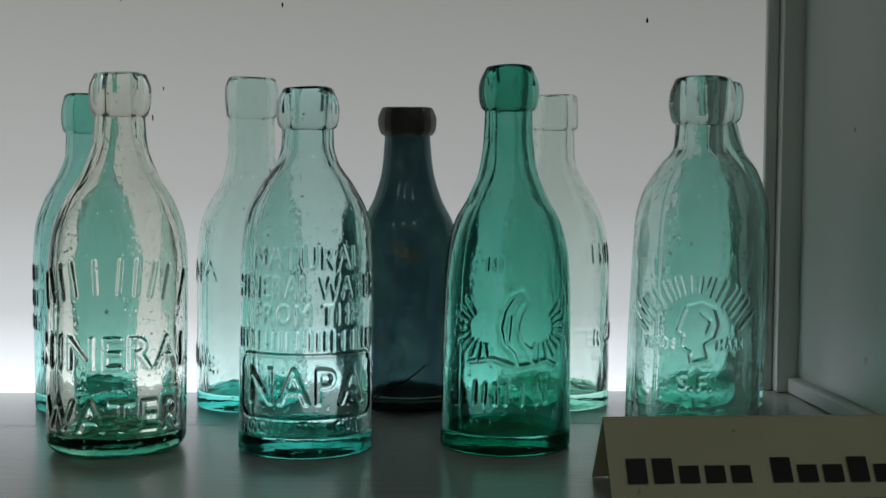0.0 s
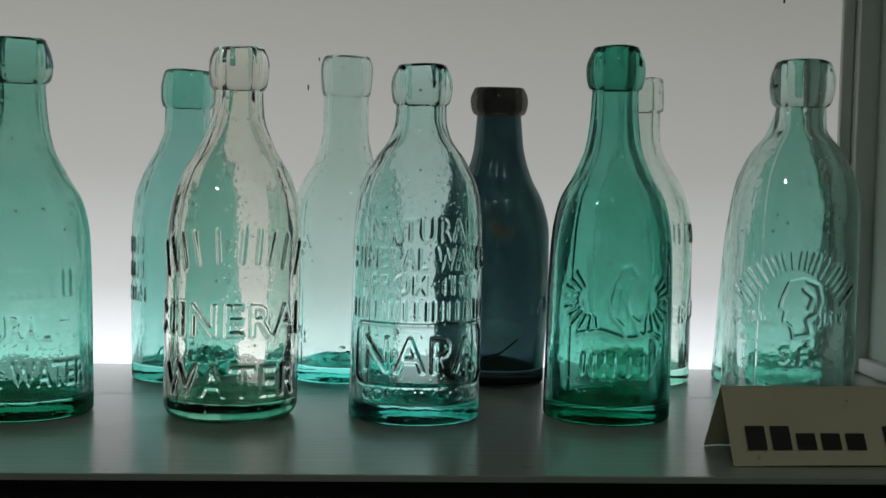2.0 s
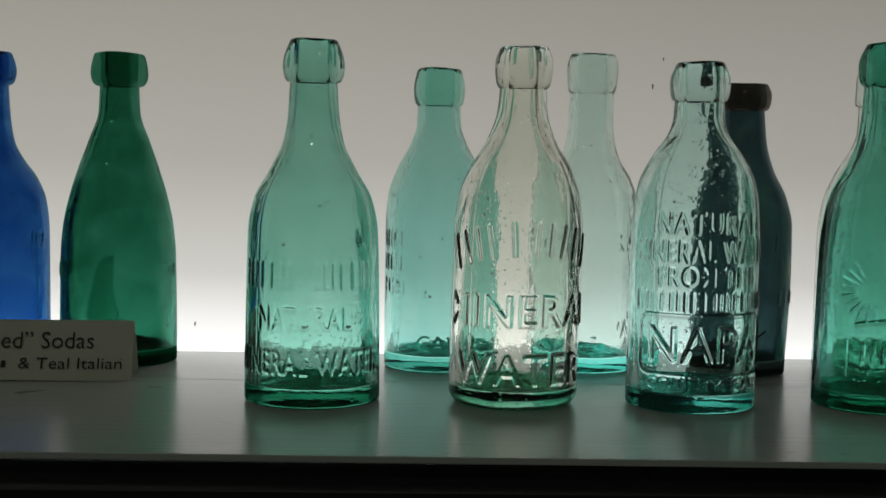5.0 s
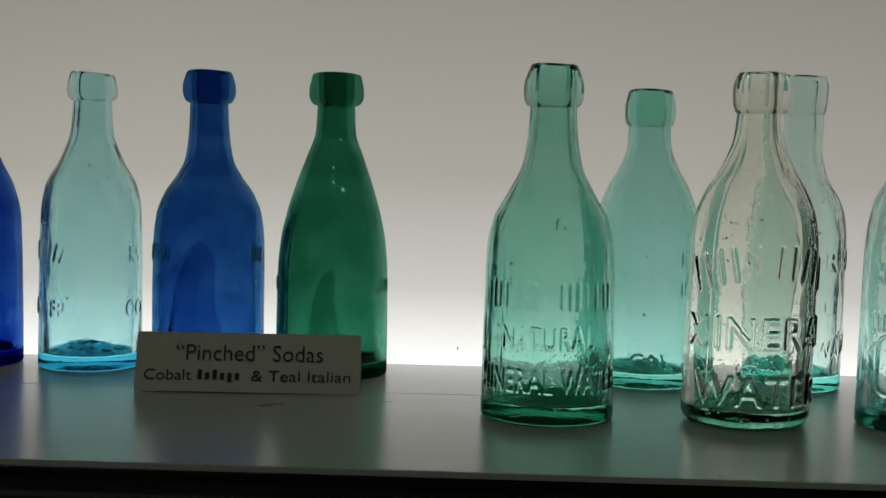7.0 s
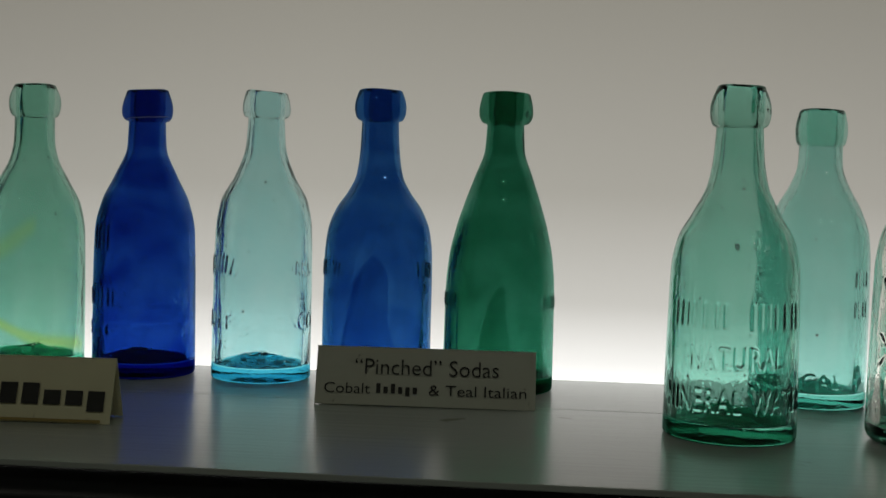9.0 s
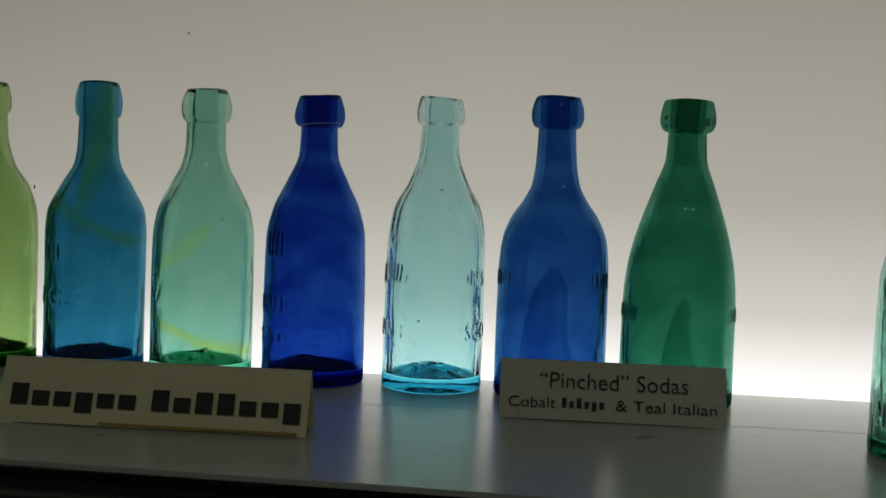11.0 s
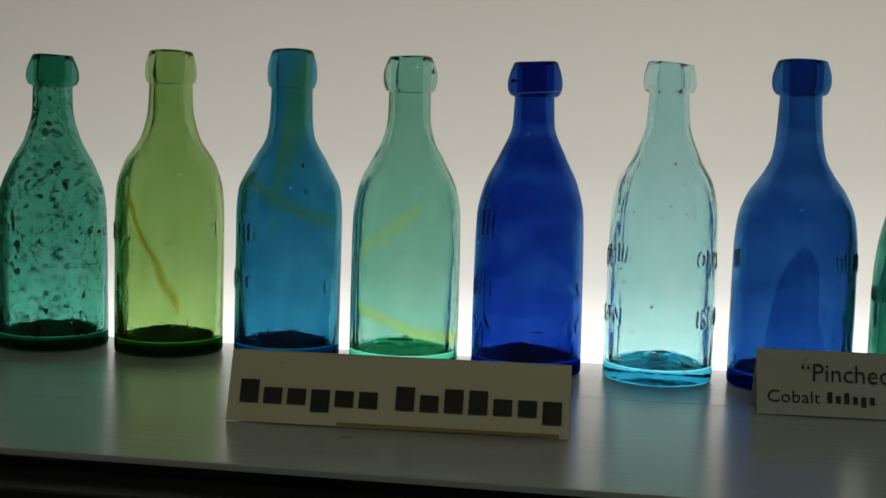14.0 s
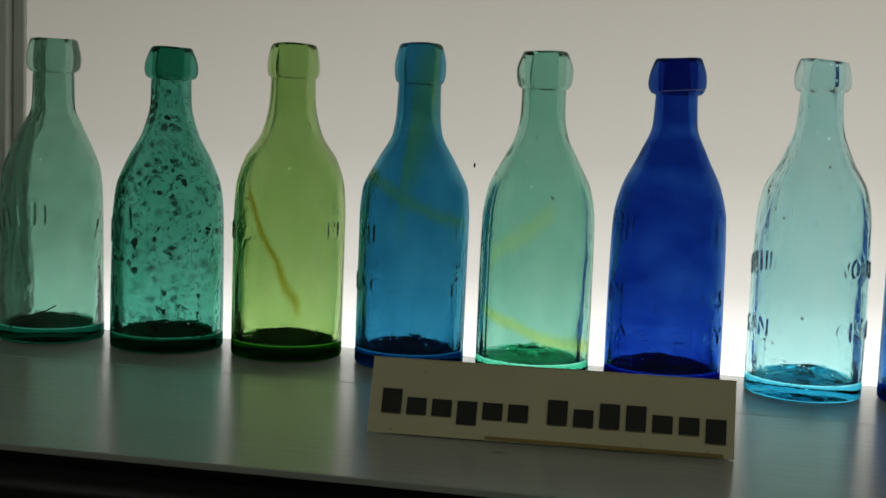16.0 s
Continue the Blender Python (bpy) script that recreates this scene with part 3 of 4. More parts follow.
def bottle(label, at, mat, base_mat, H, lip, curve, lean=0.0, wall=4.3, heel=1.3, kick=4.2, floor_z=9.0, dent=None, marks=(), wobble=0.5, lip_mat=None, seam=-48.0, fineness=BACK_ROW, lip_tilt=0.0):
    """lip = (top radius, widest radius, height of widest, lower edge); curve = (z, r) pairs from the neck down to the foot, in mm.
    marks: what the mould pressed into the wall."""
    seed = next(SEED) * 7.3
    e = tagged(new("glass_bottle"), label, "bottle", "soda bottles on the shelf")
    e.location = (at[0], at[1], 0.0004)
    top_r, max_r, max_z, low_z = lip
    neck_r = curve[0][1]
    pts = [(low_z, neck_r)] + list(curve)[1:] if curve[0][0] == low_z else [(low_z, neck_r)] + list(curve)
    foot_r = pts[-1][1]
    pts = pts[:-1] + [(7.0, foot_r)]
    outer = smooth_curve(pts, 300)
    cut = floor_z
    bore = max(neck_r - wall * 0.95, 5.5)
    zs, rs = [p[0] for p in outer][::-1], [p[1] for p in outer][::-1]
    foot_at = float(np.interp(cut, zs, rs))
    relief = Relief(outer, low_z)
    for press in marks:
        press(relief)
    around, rise = fineness
    front = np.linspace(-97, 97, around)
    back = np.linspace(97, 263, 44)[1:-1]
    angles = np.radians(np.concatenate((front, back)) - 90)
    inside = np.linspace(0, 2 * math.pi, 96, endpoint=False)
    used = np.nonzero(relief.mark.any(axis=1))[0] * Relief.RISE
    upper = used.max() + 2 if len(used) else cut + 4
    z_skin = np.concatenate((np.linspace(low_z, upper, 46)[:-1], np.linspace(upper, cut, int((upper - cut) / rise) + 2)))
    skin = np.stack((z_skin, np.interp(z_skin, zs, rs)), axis=-1)
    z_in = np.linspace(low_z, cut, 64)
    inner = [(z, max(float(np.interp(z, zs, rs)) - wall * (1.0 + 0.35 * max(0.0, 1 - z / 55) ** 2), bore)) for z in z_in]
    inner[0] = (low_z, bore)
    fr = inner[-1][1]
    shape = dict(seed=seed, lean=lean, wobble=wobble)
    fade = np.clip(np.minimum((z_skin - cut) / 1.5, (low_z - z_skin) / 2.0), 0, 1)[:, None]
    raised = relief.at(relief.h, angles, z_skin)
    th = (np.degrees(angles) + 90 + 180) % 360 - 180
    raised = np.maximum(raised, 0.22 * np.exp(-((th[None, :] - seam) * np.radians(1) * skin[:, 1:] / 0.55) ** 2))
    press_in = press_inner = 0.0
    if dent:
        deep = np.vectorize(dent)
        press_in = deep(angles[None, :], z_skin[:, None]) * fade
        press_inner = deep(inside[None, :], z_in[::-1][:, None]) * 0.45 * np.clip((z_in[::-1] - cut) / 1.5, 0, 1)[:, None]
    body_out = lathe(skin, angles, extra=raised * fade - press_in, **shape)
    body_in = lathe(inner[::-1], inside, within=True, extra=0.0 - press_inner, **shape)
    mid = relief.at(relief.mark, (angles + np.roll(angles, -1)) / 2, (z_skin[1:] + z_skin[:-1]) / 2)
    mid[:, -1] = 0
    wall_part("body", (body_out, body_in), mat, e, "", mid.reshape(-1), relief.names)
    lo, hi = low_z, H
    drop = max_z - lo
    mouth = smooth_curve([(hi - 2.0, bore + 0.4), (hi - 4.0, bore), (lo, bore)], 10)[::-1]
    brim = [(hi - 2.0, bore + 0.4), (hi - 0.7, bore + 1.3), (hi, top_r - 2.2), (hi - 0.15, top_r - 1.4), (hi - 0.5, top_r - 0.6), (hi - 1.1, top_r - 0.05), (hi - 2.0, top_r + 0.3)]
    brim += [(hi - 2.0 - (hi - 2.0 - max_z) * k, top_r + 0.3 + (max_r - top_r - 0.3) * math.sin(k * math.pi / 2)) for k in (0.2, 0.4, 0.6, 0.8, 1.0)]
    brim += [(max_z - (drop - 0.4) * k, neck_r + 0.3 + (max_r - neck_r - 0.3) * math.sqrt(max(0.0, 1 - k ** 2.2))) for k in (0.25, 0.5, 0.7, 0.85, 0.95, 1.0)] + [(lo, neck_r)]
    lip_in, lip_out = lathe(mouth, inside, within=True, **shape), lathe(brim, angles, **shape)
    for g in (lip_in, lip_out):
        # the lip was laid on by hand and sits a little askew
        up = np.clip((g[..., 2] * 1000 - lo - 2) / 6, 0, 1)
        g[..., 2] += up * lip_tilt * g[..., 0] + up * 0.00025 * np.sin(2 * np.arctan2(g[..., 1], g[..., 0]) + seed)
    wall_part("lip", (lip_in, lip_out), lip_mat or mat, e, "rounded applied blob lip")
    rim = [(heel * 1.2 * (1 - math.sin(k)), foot_r - heel * (1 - math.cos(k))) for k in (0.0, 0.3, 0.75, 1.15, 1.5)]
    under = lathe([(cut, foot_at)] + rim + [(0.3, foot_r - 9.5), (kick * 0.4, foot_r * 0.45), (kick * 0.5, 2.0), (kick * 0.5, 0.02)], angles, **shape)
    fl = [(cut + kick, 0.02), (cut + kick, 2.0), (cut + kick * 0.8, fr * 0.45), (cut + kick * 0.5, fr * 0.62), (cut + kick * 0.3, fr * 0.75), (cut + kick * 0.15, fr * 0.85), (cut + 0.4, fr * 0.93), (cut, fr)]
    over = lathe(fl, inside, within=True, **shape)
    share = np.clip((np.array(fl)[:, 0] - cut) / kick, 0, 1)[:, None] ** 0.5
    ang = inside[None, :]
    over[..., 2] += share * (0.0005 if fineness is FRONT_ROW else 0.0010) * (np.sin(3 * ang + seed) + 0.8 * np.sin(5 * ang + 2 * seed + over[..., 0] * 150) + 0.6 * np.sin(11 * ang + 3 * seed))
    wall_part("base", (under, over), base_mat, e, "thick uneven glass base")
    return e, Body(outer, lean)


def word(text, z, width, height, facing=0.0, arch=0.0, relief=0.6, bold=0.05):
    """Raised lettering, one part."""
    def press(r):
        bm = letters(text, width, height, bold, 1.14)
        mask = np.zeros(r.shape)
        for f in bm.faces:
            r.fill(mask, [r.cell(v.co.x, v.co.y, z, facing, arch) for v in f.verts])
        bm.free()
        r.stamp(mask, relief, "embossed_lettering", "raised glass lettering")
    return press


def bars(count, z, width, height, facing=0.0, arch=0.0, thick=2.0, relief=0.55):
    """Plain raised shapes in the place of a name, one or two upright bars to a letter."""
    def press(r):
        mask = np.zeros(r.shape)
        w = width / count * 0.5
        for i in range(count):
            x = (i + 0.5) / count * width - width / 2
            lines = [(k * w, -height / 2, k * w, height / 2) for k in ((-0.5, 0.5) if i % 3 != 2 else (0.0,))]
            tilt = -2 * arch * x / 1600.0
            for x0, y0, x1, y1 in lines:
                y_mid = -arch * (x / 40.0) ** 2
                p = r.cell(x + x0 - tilt * y0, y0 + tilt * x0 + y_mid, z, facing, 0)
                q = r.cell(x + x1 - tilt * y1, y1 + tilt * x1 + y_mid, z, facing, 0)
                r.line(mask, p, q, thick, z)
        r.stamp(mask, relief, "embossed_shapes", "raised plain shapes in the glass")
    return press


def strokes(lines, z, facing=0.0, name="embossed_emblem", label="raised lines of the emblem", relief=0.8):
    def press(r):
        mask = np.zeros(r.shape)
        for x0, y0, x1, y1, th in lines:
            r.line(mask, r.cell(x0, y0, z, facing, 0), r.cell(x1, y1, z, facing, 0), th, z)
        r.stamp(mask, relief, name, label)
    return press


def scar(e, body, mat, lines, z, facing, name, label):
    """A thin line lying on the wall, as a crack or a scratch."""
    whole = bmesh.new()
    for x0, y0, x1, y1, th in lines:
        d = Vector((x1 - x0, y1 - y0))
        n = max(1, int(d.length / 2.5))
        side = Vector((-d.y, d.x)).normalized() * th / 2
        rows = []
        for i in range(n + 1):
            p = Vector((x0, y0)) + d * (i / n)
            rows.append([whole.verts.new(body.put(p.x + side.x * k, z + p.y + side.y * k, up, facing)) for k, up in ((-1, 0.6), (0, 0.85), (1, 0.6))])
        for p, q in zip(rows, rows[1:]):
            for k in range(2):
                whole.faces.new((q[k], q[k + 1], p[k + 1], p[k]))
    part(name, whole, mat, e, label, smooth=True, closed=False)


def pair_of_glass(name, colour, thick=1.3, **more):
    return glass(name, colour, **more), glass(name + "_thick", colour, passes=thick, wave=0.3)


def lip_glass(name, colour):
    """The lip is a collar twice as thick as the wall."""
    return glass(name + "_lip", tuple(c ** 1.7 for c in colour))


# front row
g, gb = pair_of_glass("aqua_green_glass", (0.28, 0.61, 0.51), thick=0.8)
bottle("aqua-green embossed glass soda bottle standing on the white shelf", (-0.2266, 0.5850), g, gb, 184.5, (12.4, 15.9, 171, 162),
       ((162, 12.2), (147, 13.2), (132, 15.8), (118, 22.4), (103, 30.4), (88, 33.3), (59, 34.2), (0, 35.0)), lean=-1.0, fineness=FRONT_ROW,
       marks=(bars(4, 66, 34, 11.5, -40, 0, 1.7), bars(4, 66, 34, 11.5, 33, 0, 1.7), word("NATURAL", 44.5, 50, 11.5, -4),
              word("MINERAL WATER", 22.5, 88, 12, -2), strokes([(-13, 0, -6, 2, 1.0), (-6, 2, 4, 2, 1.1), (4, 2, 8, 0, 0.9)], 100, 4, "", "", 0.5)))

g, gb = pair_of_glass("clear_glass", (0.82, 0.86, 0.78))
_, gb = pair_of_glass("clear_green_glass", (0.40, 0.66, 0.55), thick=0.9)
bottle("colourless glass mineral water bottle with bold embossing", (-0.1226, 0.5820), g, gb, 182.5, (12.6, 14.9, 174, 161),
       ((161, 12.0), (149, 13.0), (134, 18.3), (119, 27.0), (105, 31.6), (90, 33.1), (60, 33.2), (0, 33.2)), lean=3.0, wall=5.0, heel=5.5, fineness=FRONT_ROW,
       marks=(bars(6, 86, 92, 15, 6, 7, 2.0, 0.9), word("MINERAL", 50, 92, 15.5, 6, relief=1.0, bold=0.10), word("WATER", 20.5, 76, 15, 4, relief=1.0, bold=0.10)))

g, gb = pair_of_glass("pale_aqua_glass", (0.62, 0.86, 0.82), skin=0.10)
_, gb = pair_of_glass("aqua_base_glass", (0.25, 0.66, 0.60))
bottle("pale aqua glass bottle covered in raised lettering", (-0.0299, 0.5808), g, gb, 176.5, (12.4, 15.4, 166, 156),
       ((156, 12.6), (148, 12.9), (140, 15.2), (129, 22.6), (115, 29.4), (101, 31.7), (81, 32.6), (0, 33.0)), lean=1.0, wall=4.8, fineness=FRONT_ROW,
       marks=(word("NATURAL", 95, 56, 11, 3), word("MINERAL WATER", 81, 84, 10.5, 3), word("FROM THE", 68.5, 54, 9.5, 3),
              bars(12, 56, 86, 8, 3, 0, 1.2), word("NAPA", 34.5, 62, 17, 3, relief=0.9, bold=0.06), word("COUNTY, CAL.", 14.5, 64, 7, 3),
              strokes(rounded_frame(76, 30, 6, 1.2), 34, 3, "embossed_frame", "raised rounded frame line", 0.7)))

g, gb = pair_of_glass("deep_green_glass", (0.16, 0.54, 0.43), thick=1.0, skin=0.10)
fan = []
for cx, a0, a1 in ((-13, 125, 290), (15, 250, 415)):
    for a in range(a0, a1, 17):
        c, s_ = math.cos(radians(a)), math.sin(radians(a))
        fan.append((cx + 8 * c, 2 + 8 * s_, cx + (15.5 + (a // 17) % 2) * c, 2 + (15.5 + (a // 17) % 2) * s_, 1.1))
fan += [(6, 19, 1, 17, 2.2), (1, 17, -3, 11, 2.4), (-3, 11, -5, 2, 2.2), (-5, 2, -3, -6, 2.0), (-3, -6, 2, -11, 2.0), (6, 19, 9, 14, 2.0), (9, 14, 5, 9, 2.0), (5, 9, 3, 2, 1.8), (3, 2, 6, -6, 1.8),
        (6, -6, 11, -10, 2.0), (0, 8, -1, -4, 1.4), (2, -11, 4, -17, 1.6), (8, -10, 12, -16, 1.6), (-20, -15, -8, -13, 1.6), (-8, -13, 4, -17, 1.8), (4, -17, 18, -14, 1.8), (18, -14, 24, -17, 1.6)]
bottle("deep green glass soda bottle with an embossed bird emblem", (0.0695, 0.5840), g, gb, 188.5, (11.6, 15.0, 177, 166),
       ((166, 11.7), (152, 12.3), (138, 14.0), (124, 19.4), (110, 26.7), (95, 30.0), (81, 31.2), (53, 32.0), (0, 32.6)), lean=0.5, lip_mat=lip_glass("deep_green_glass", (0.20, 0.57, 0.46)), fineness=FRONT_ROW, wobble=0.7,
       marks=(strokes(fan, 60, -3, relief=0.9), bars(4, 30, 40, 9, -2, -3, 1.7), bars(2, 92, 14, 6, -14, 0, 1.0, 0.4)))

g, gb = pair_of_glass("frosty_aqua_glass", (0.62, 0.82, 0.77), skin=0.14)
_, gb = pair_of_glass("frosty_aqua_base", (0.36, 0.68, 0.60))
head = [(-5, 12, -8, 4, 1.3), (-8, 4, -9, 0, 1.3), (-9, 0, -6, -2, 1.2), (-6, -2, -7, -7, 1.2), (-7, -7, -3, -10, 1.2), (-3, -10, -2, -15, 1.3), (-5, 12, 2, 14, 1.3), (2, 14, 9, 11, 1.4), (9, 11, 11, 4, 1.5),
        (11, 4, 9, -3, 1.4), (9, -3, 4, -6, 1.4), (4, -6, 6, -13, 1.3), (6, -13, -2, -15, 1.2), (2, 9, 7, 5, 1.4), (7, 5, 5, 0, 1.4)]
bottle("pale aqua glass bottle with an embossed oval trade mark", (0.1640, 0.5835), g, gb, 184, (13.8, 16.4, 173, 160),
       ((160, 12.6), (149.5, 13.2), (138.5, 21.0), (124.6, 28.6), (110, 31.6), (81, 32.6), (53, 33.0), (0, 33.3)), lean=3.2, wall=4.8, fineness=FRONT_ROW, wobble=0.7,
       marks=(bars(12, 83, 62, 8.5, -15, 34, 1.4), strokes(head, 60, -13, "embossed_oval", "raised lines of the trade mark", 0.7),
              word("TRADE", 54, 17, 5, -46), word("MARK", 54, 15, 5, 17), word("S.F.", 36, 16, 8, -13)))

# back row, right part
g, gb = pair_of_glass("bright_aqua_glass", (0.34, 0.68, 0.62), thick=1.0)
bottle("bright aqua glass soda bottle behind the others", (-0.1593, 0.6934), g, gb, 179.5, (13.2, 15.3, 167, 157),
       ((157, 12.7), (145, 13.3), (135, 16.6), (118, 25.5), (103, 30.4), (86, 31.7), (53, 31.9), (0, 31.8)), lean=-1.0, lip_mat=lip_glass("bright_aqua_glass", (0.42, 0.76, 0.68)),
       marks=(bars(3, 78, 22, 8, -58, 0, 1.3), bars(3, 64, 22, 8, -58, 0, 1.3), word("MIN", 50, 20, 8, -58), bars(2, 78, 14, 8, 44, 0, 1.3), bars(2, 60, 14, 8, 44, 0, 1.3), word("CAL", 17, 22, 8, -2)))

g, gb = pair_of_glass("icy_aqua_glass", (0.66, 0.85, 0.80))
_, gb = pair_of_glass("icy_aqua_base", (0.30, 0.76, 0.70))
bottle("very pale aqua glass mineral water bottle", (-0.0689, 0.6963), g, gb, 190.3, (13.6, 15.3, 183, 167),
       ((167, 13.3), (148, 13.5), (138, 14.8), (128, 17.8), (115, 25.5), (105, 29.0), (88, 30.6), (0, 30.7)), lean=1.2,
       marks=(word("NATURAL", 79, 88, 12, 2), word("MINERAL WATER", 25, 94, 10, 2, -5), bars(4, 52, 30, 6, 0, 0, 1.2, 0.5)))

dark = patina_glass()
e, b = bottle("dark iridescent dug-up glass bottle with a flaking skin", (0.0237, 0.688), dark, glass("dark_foot_glass", (0.03, 0.045, 0.04), passes=1.3), 173.5, (15.0, 17.0, 166, 157),
              ((157, 13.0), (138, 14.8), (122, 19.2), (106, 26.8), (88, 30.6), (60, 30.8), (0, 28.5)), lean=-1.5, lip_mat=glass("brown_crust_glass", (0.02, 0.018, 0.016), haze=0.25),
              marks=(word("WATER", 47, 44, 8, 30, 2), bars(4, 80, 36, 8, 0, 3, 1.3)))
scar(e, b, DARK_METAL, [(-26, -4, -15, 3, 0.9), (-15, 3, -6, 8, 1.2), (-6, 8, 4, 16, 0.8)], 12, 10, "crack", "dark diagonal crack line")

g, gb = pair_of_glass("water_clear_glass", (0.74, 0.86, 0.80))
_, gb = pair_of_glass("water_clear_base", (0.50, 0.78, 0.68))
bottle("nearly colourless glass mineral water bottle", (0.1095, 0.6993), g, gb, 182.3, (13.0, 13.9, 164, 161.5),
       ((161.5, 11.8), (146, 12.2), (136, 15.4), (119, 25.4), (102, 31.5), (82, 33.6), (0, 34.0)),
       marks=(bars(4, 90, 34, 10, 40, 0, 1.6), word("WATER CO.", 42, 62, 10, 34, -6)))

g, gb = pair_of_glass("grey_aqua_glass", (0.44, 0.74, 0.66))
bottle("aqua glass soda bottle half hidden behind another", (0.1985, 0.6995), g, gb, 191, (13.0, 15.0, 180, 167),
       ((167, 12.0), (150, 17.5), (138, 26.0), (116, 33.8), (80, 37.0), (0, 38.2)), lean=9.0,
       marks=(bars(1, 92, 7, 9, 36, 0, 1.4), bars(1, 73, 7, 9, 36, 0, 1.4)))


# left part of the shelf, one row
def pinch(side, depth, top, width):
    """A teardrop pressed into the front with one sharp edge."""
    def f(a, z):
        th = math.degrees(a) + 90
        th = (th + 180) % 360 - 180
        if z > top or z < 3 or abs(th) > 70:
            return 0.0
        edge = -width * math.sqrt(max(0.0, 1 - (z / top) ** 1.6)) * side
        s = (th * side - edge * side)
        if s < 0:
            return 0.0
        k = min(1.0, s / 9.0)
        fade = max(0.0, 1 - s / 58.0) ** 1.3
        return depth * k * k * (3 - 2 * k) * fade * min(1.0, (top - z) / 12)
    return f


def hollow(name, colour, top, width):
    """The teardrop itself, where front and back wall are pressed together and the glass is densest."""
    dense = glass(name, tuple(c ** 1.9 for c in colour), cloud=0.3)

    def inside(th, z):
        edge = width * np.sqrt(np.clip(1 - (z / top) ** 1.6, 0, None))
        return (z < top) & (th > -edge) & (th < edge * 0.75 + 4 * np.sin(z * 0.11))
    return lambda r: r.region(inside, "pinched_hollow", "teardrop of denser pinched glass", dense)


def crease(top, width, r_mean):
    """The fine ridge along the edge of the pinched teardrop."""
    pts = []
    for i in range(23):
        z = 4 + (top - 4.5) * i / 22
        th = -width * math.sqrt(max(0.0, 1 - (z / top) ** 1.6))
        pts.append((radians(th) * r_mean, z))
    return strokes([(*p, *q, 1.3) for p, q in zip(pts, pts[1:])], 0, 0, "pinch_crease", "fine curved ridge of the pinch", 0.16)


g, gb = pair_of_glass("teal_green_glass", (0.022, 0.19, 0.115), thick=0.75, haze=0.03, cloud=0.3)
bottle("dark teal-green glass soda bottle with a pinched front", (-0.3534, 0.6996), g, gb, 185.3, (14.8, 16.8, 173, 165),
       ((165, 11.5), (150, 12.3), (133, 17.9), (116, 23.9), (99, 29.0), (82, 32.5), (65, 34.0), (0, 34.8)), lean=0.5, dent=pinch(1, 1.6, 66, 24), lip_mat=lip_glass("teal_green_glass", (0.03, 0.20, 0.12)),
       marks=(hollow("teal_hollow_glass", (0.022, 0.19, 0.115), 66, 24), crease(66, 24, 34.6), bars(5, 56, 26, 7, -72, 0, 1.3), bars(4, 56, 22, 7, 66, 0, 1.3)))

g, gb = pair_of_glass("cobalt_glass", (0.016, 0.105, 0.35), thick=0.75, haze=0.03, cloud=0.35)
bottle("bright cobalt blue glass soda bottle with a pinched front", (-0.4308, 0.7020), g, gb, 185.3, (13.8, 16.3, 174, 165),
       ((165, 11.6), (148, 12.4), (131, 14.8), (121, 19.7), (110, 27.2), (96, 32.4), (79, 34.1), (44, 34.5), (0, 34.5)), lean=-1.0, dent=pinch(1, 1.8, 82, 36), lip_mat=lip_glass("cobalt_glass", (0.016, 0.105, 0.35)),
       marks=(hollow("cobalt_hollow_glass", (0.016, 0.105, 0.35), 82, 36), crease(82, 36, 34.2), bars(5, 74, 30, 8, -56, 12, 1.4), bars(5, 74, 30, 8, 54, 12, 1.4)))

g, gb = pair_of_glass("ice_blue_glass", (0.42, 0.74, 0.75), skin=0.10)
_, gb = pair_of_glass("ice_blue_base", (0.12, 0.55, 0.68))
bottle("ice-blue glass soda bottle with raised lettering", (-0.5055, 0.7029), g, gb, 182.5, (13.2, 15.2, 171, 165),
       ((165, 11.5), (147, 12.8), (129, 18.9), (112, 27.8), (94, 30.6), (59, 31.3), (0, 31.6)), lean=0.5, wobble=0.65, lip_tilt=-0.06,
       marks=(bars(7, 74, 44, 9, -50, 16, 1.6), word("WORKS", 72, 34, 9, 50, 12), word("SAN FRANCISCO", 38, 96, 10, 2)))

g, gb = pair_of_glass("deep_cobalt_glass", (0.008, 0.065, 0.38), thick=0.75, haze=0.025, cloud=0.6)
e, b = bottle("deep cobalt blue glass soda bottle with a scratched neck", (-0.5828, 0.7040), g, gb, 181.5, (13.0, 16.0, 168, 161),
              ((161, 11.5), (145, 12.3), (127, 19.4), (110, 27.4), (92, 31.3), (55, 32.3), (0, 32.6)), lip_mat=lip_glass("deep_cobalt_glass", (0.008, 0.055, 0.33)), lip_tilt=0.04,
              marks=(bars(2, 88, 18, 14, -42, 0, 1.4), bars(2, 86, 18, 14, 44, 0, 1.4), bars(5, 50, 40, 9, -38, 0, 1.5), word("WORKS", 50, 40, 9, 36), word("SAC CITY", 30, 84, 9, 2)))
scar(e, Body([(172, 16.0), (154, 16.0)], 0.0), CASE_PAINT, [(-12, -0.8, 2, 0.2, 0.35), (2, 0.2, 15, 1.0, 0.35)], 163.5, 14, "scratch", "pale scratch line across the lip")

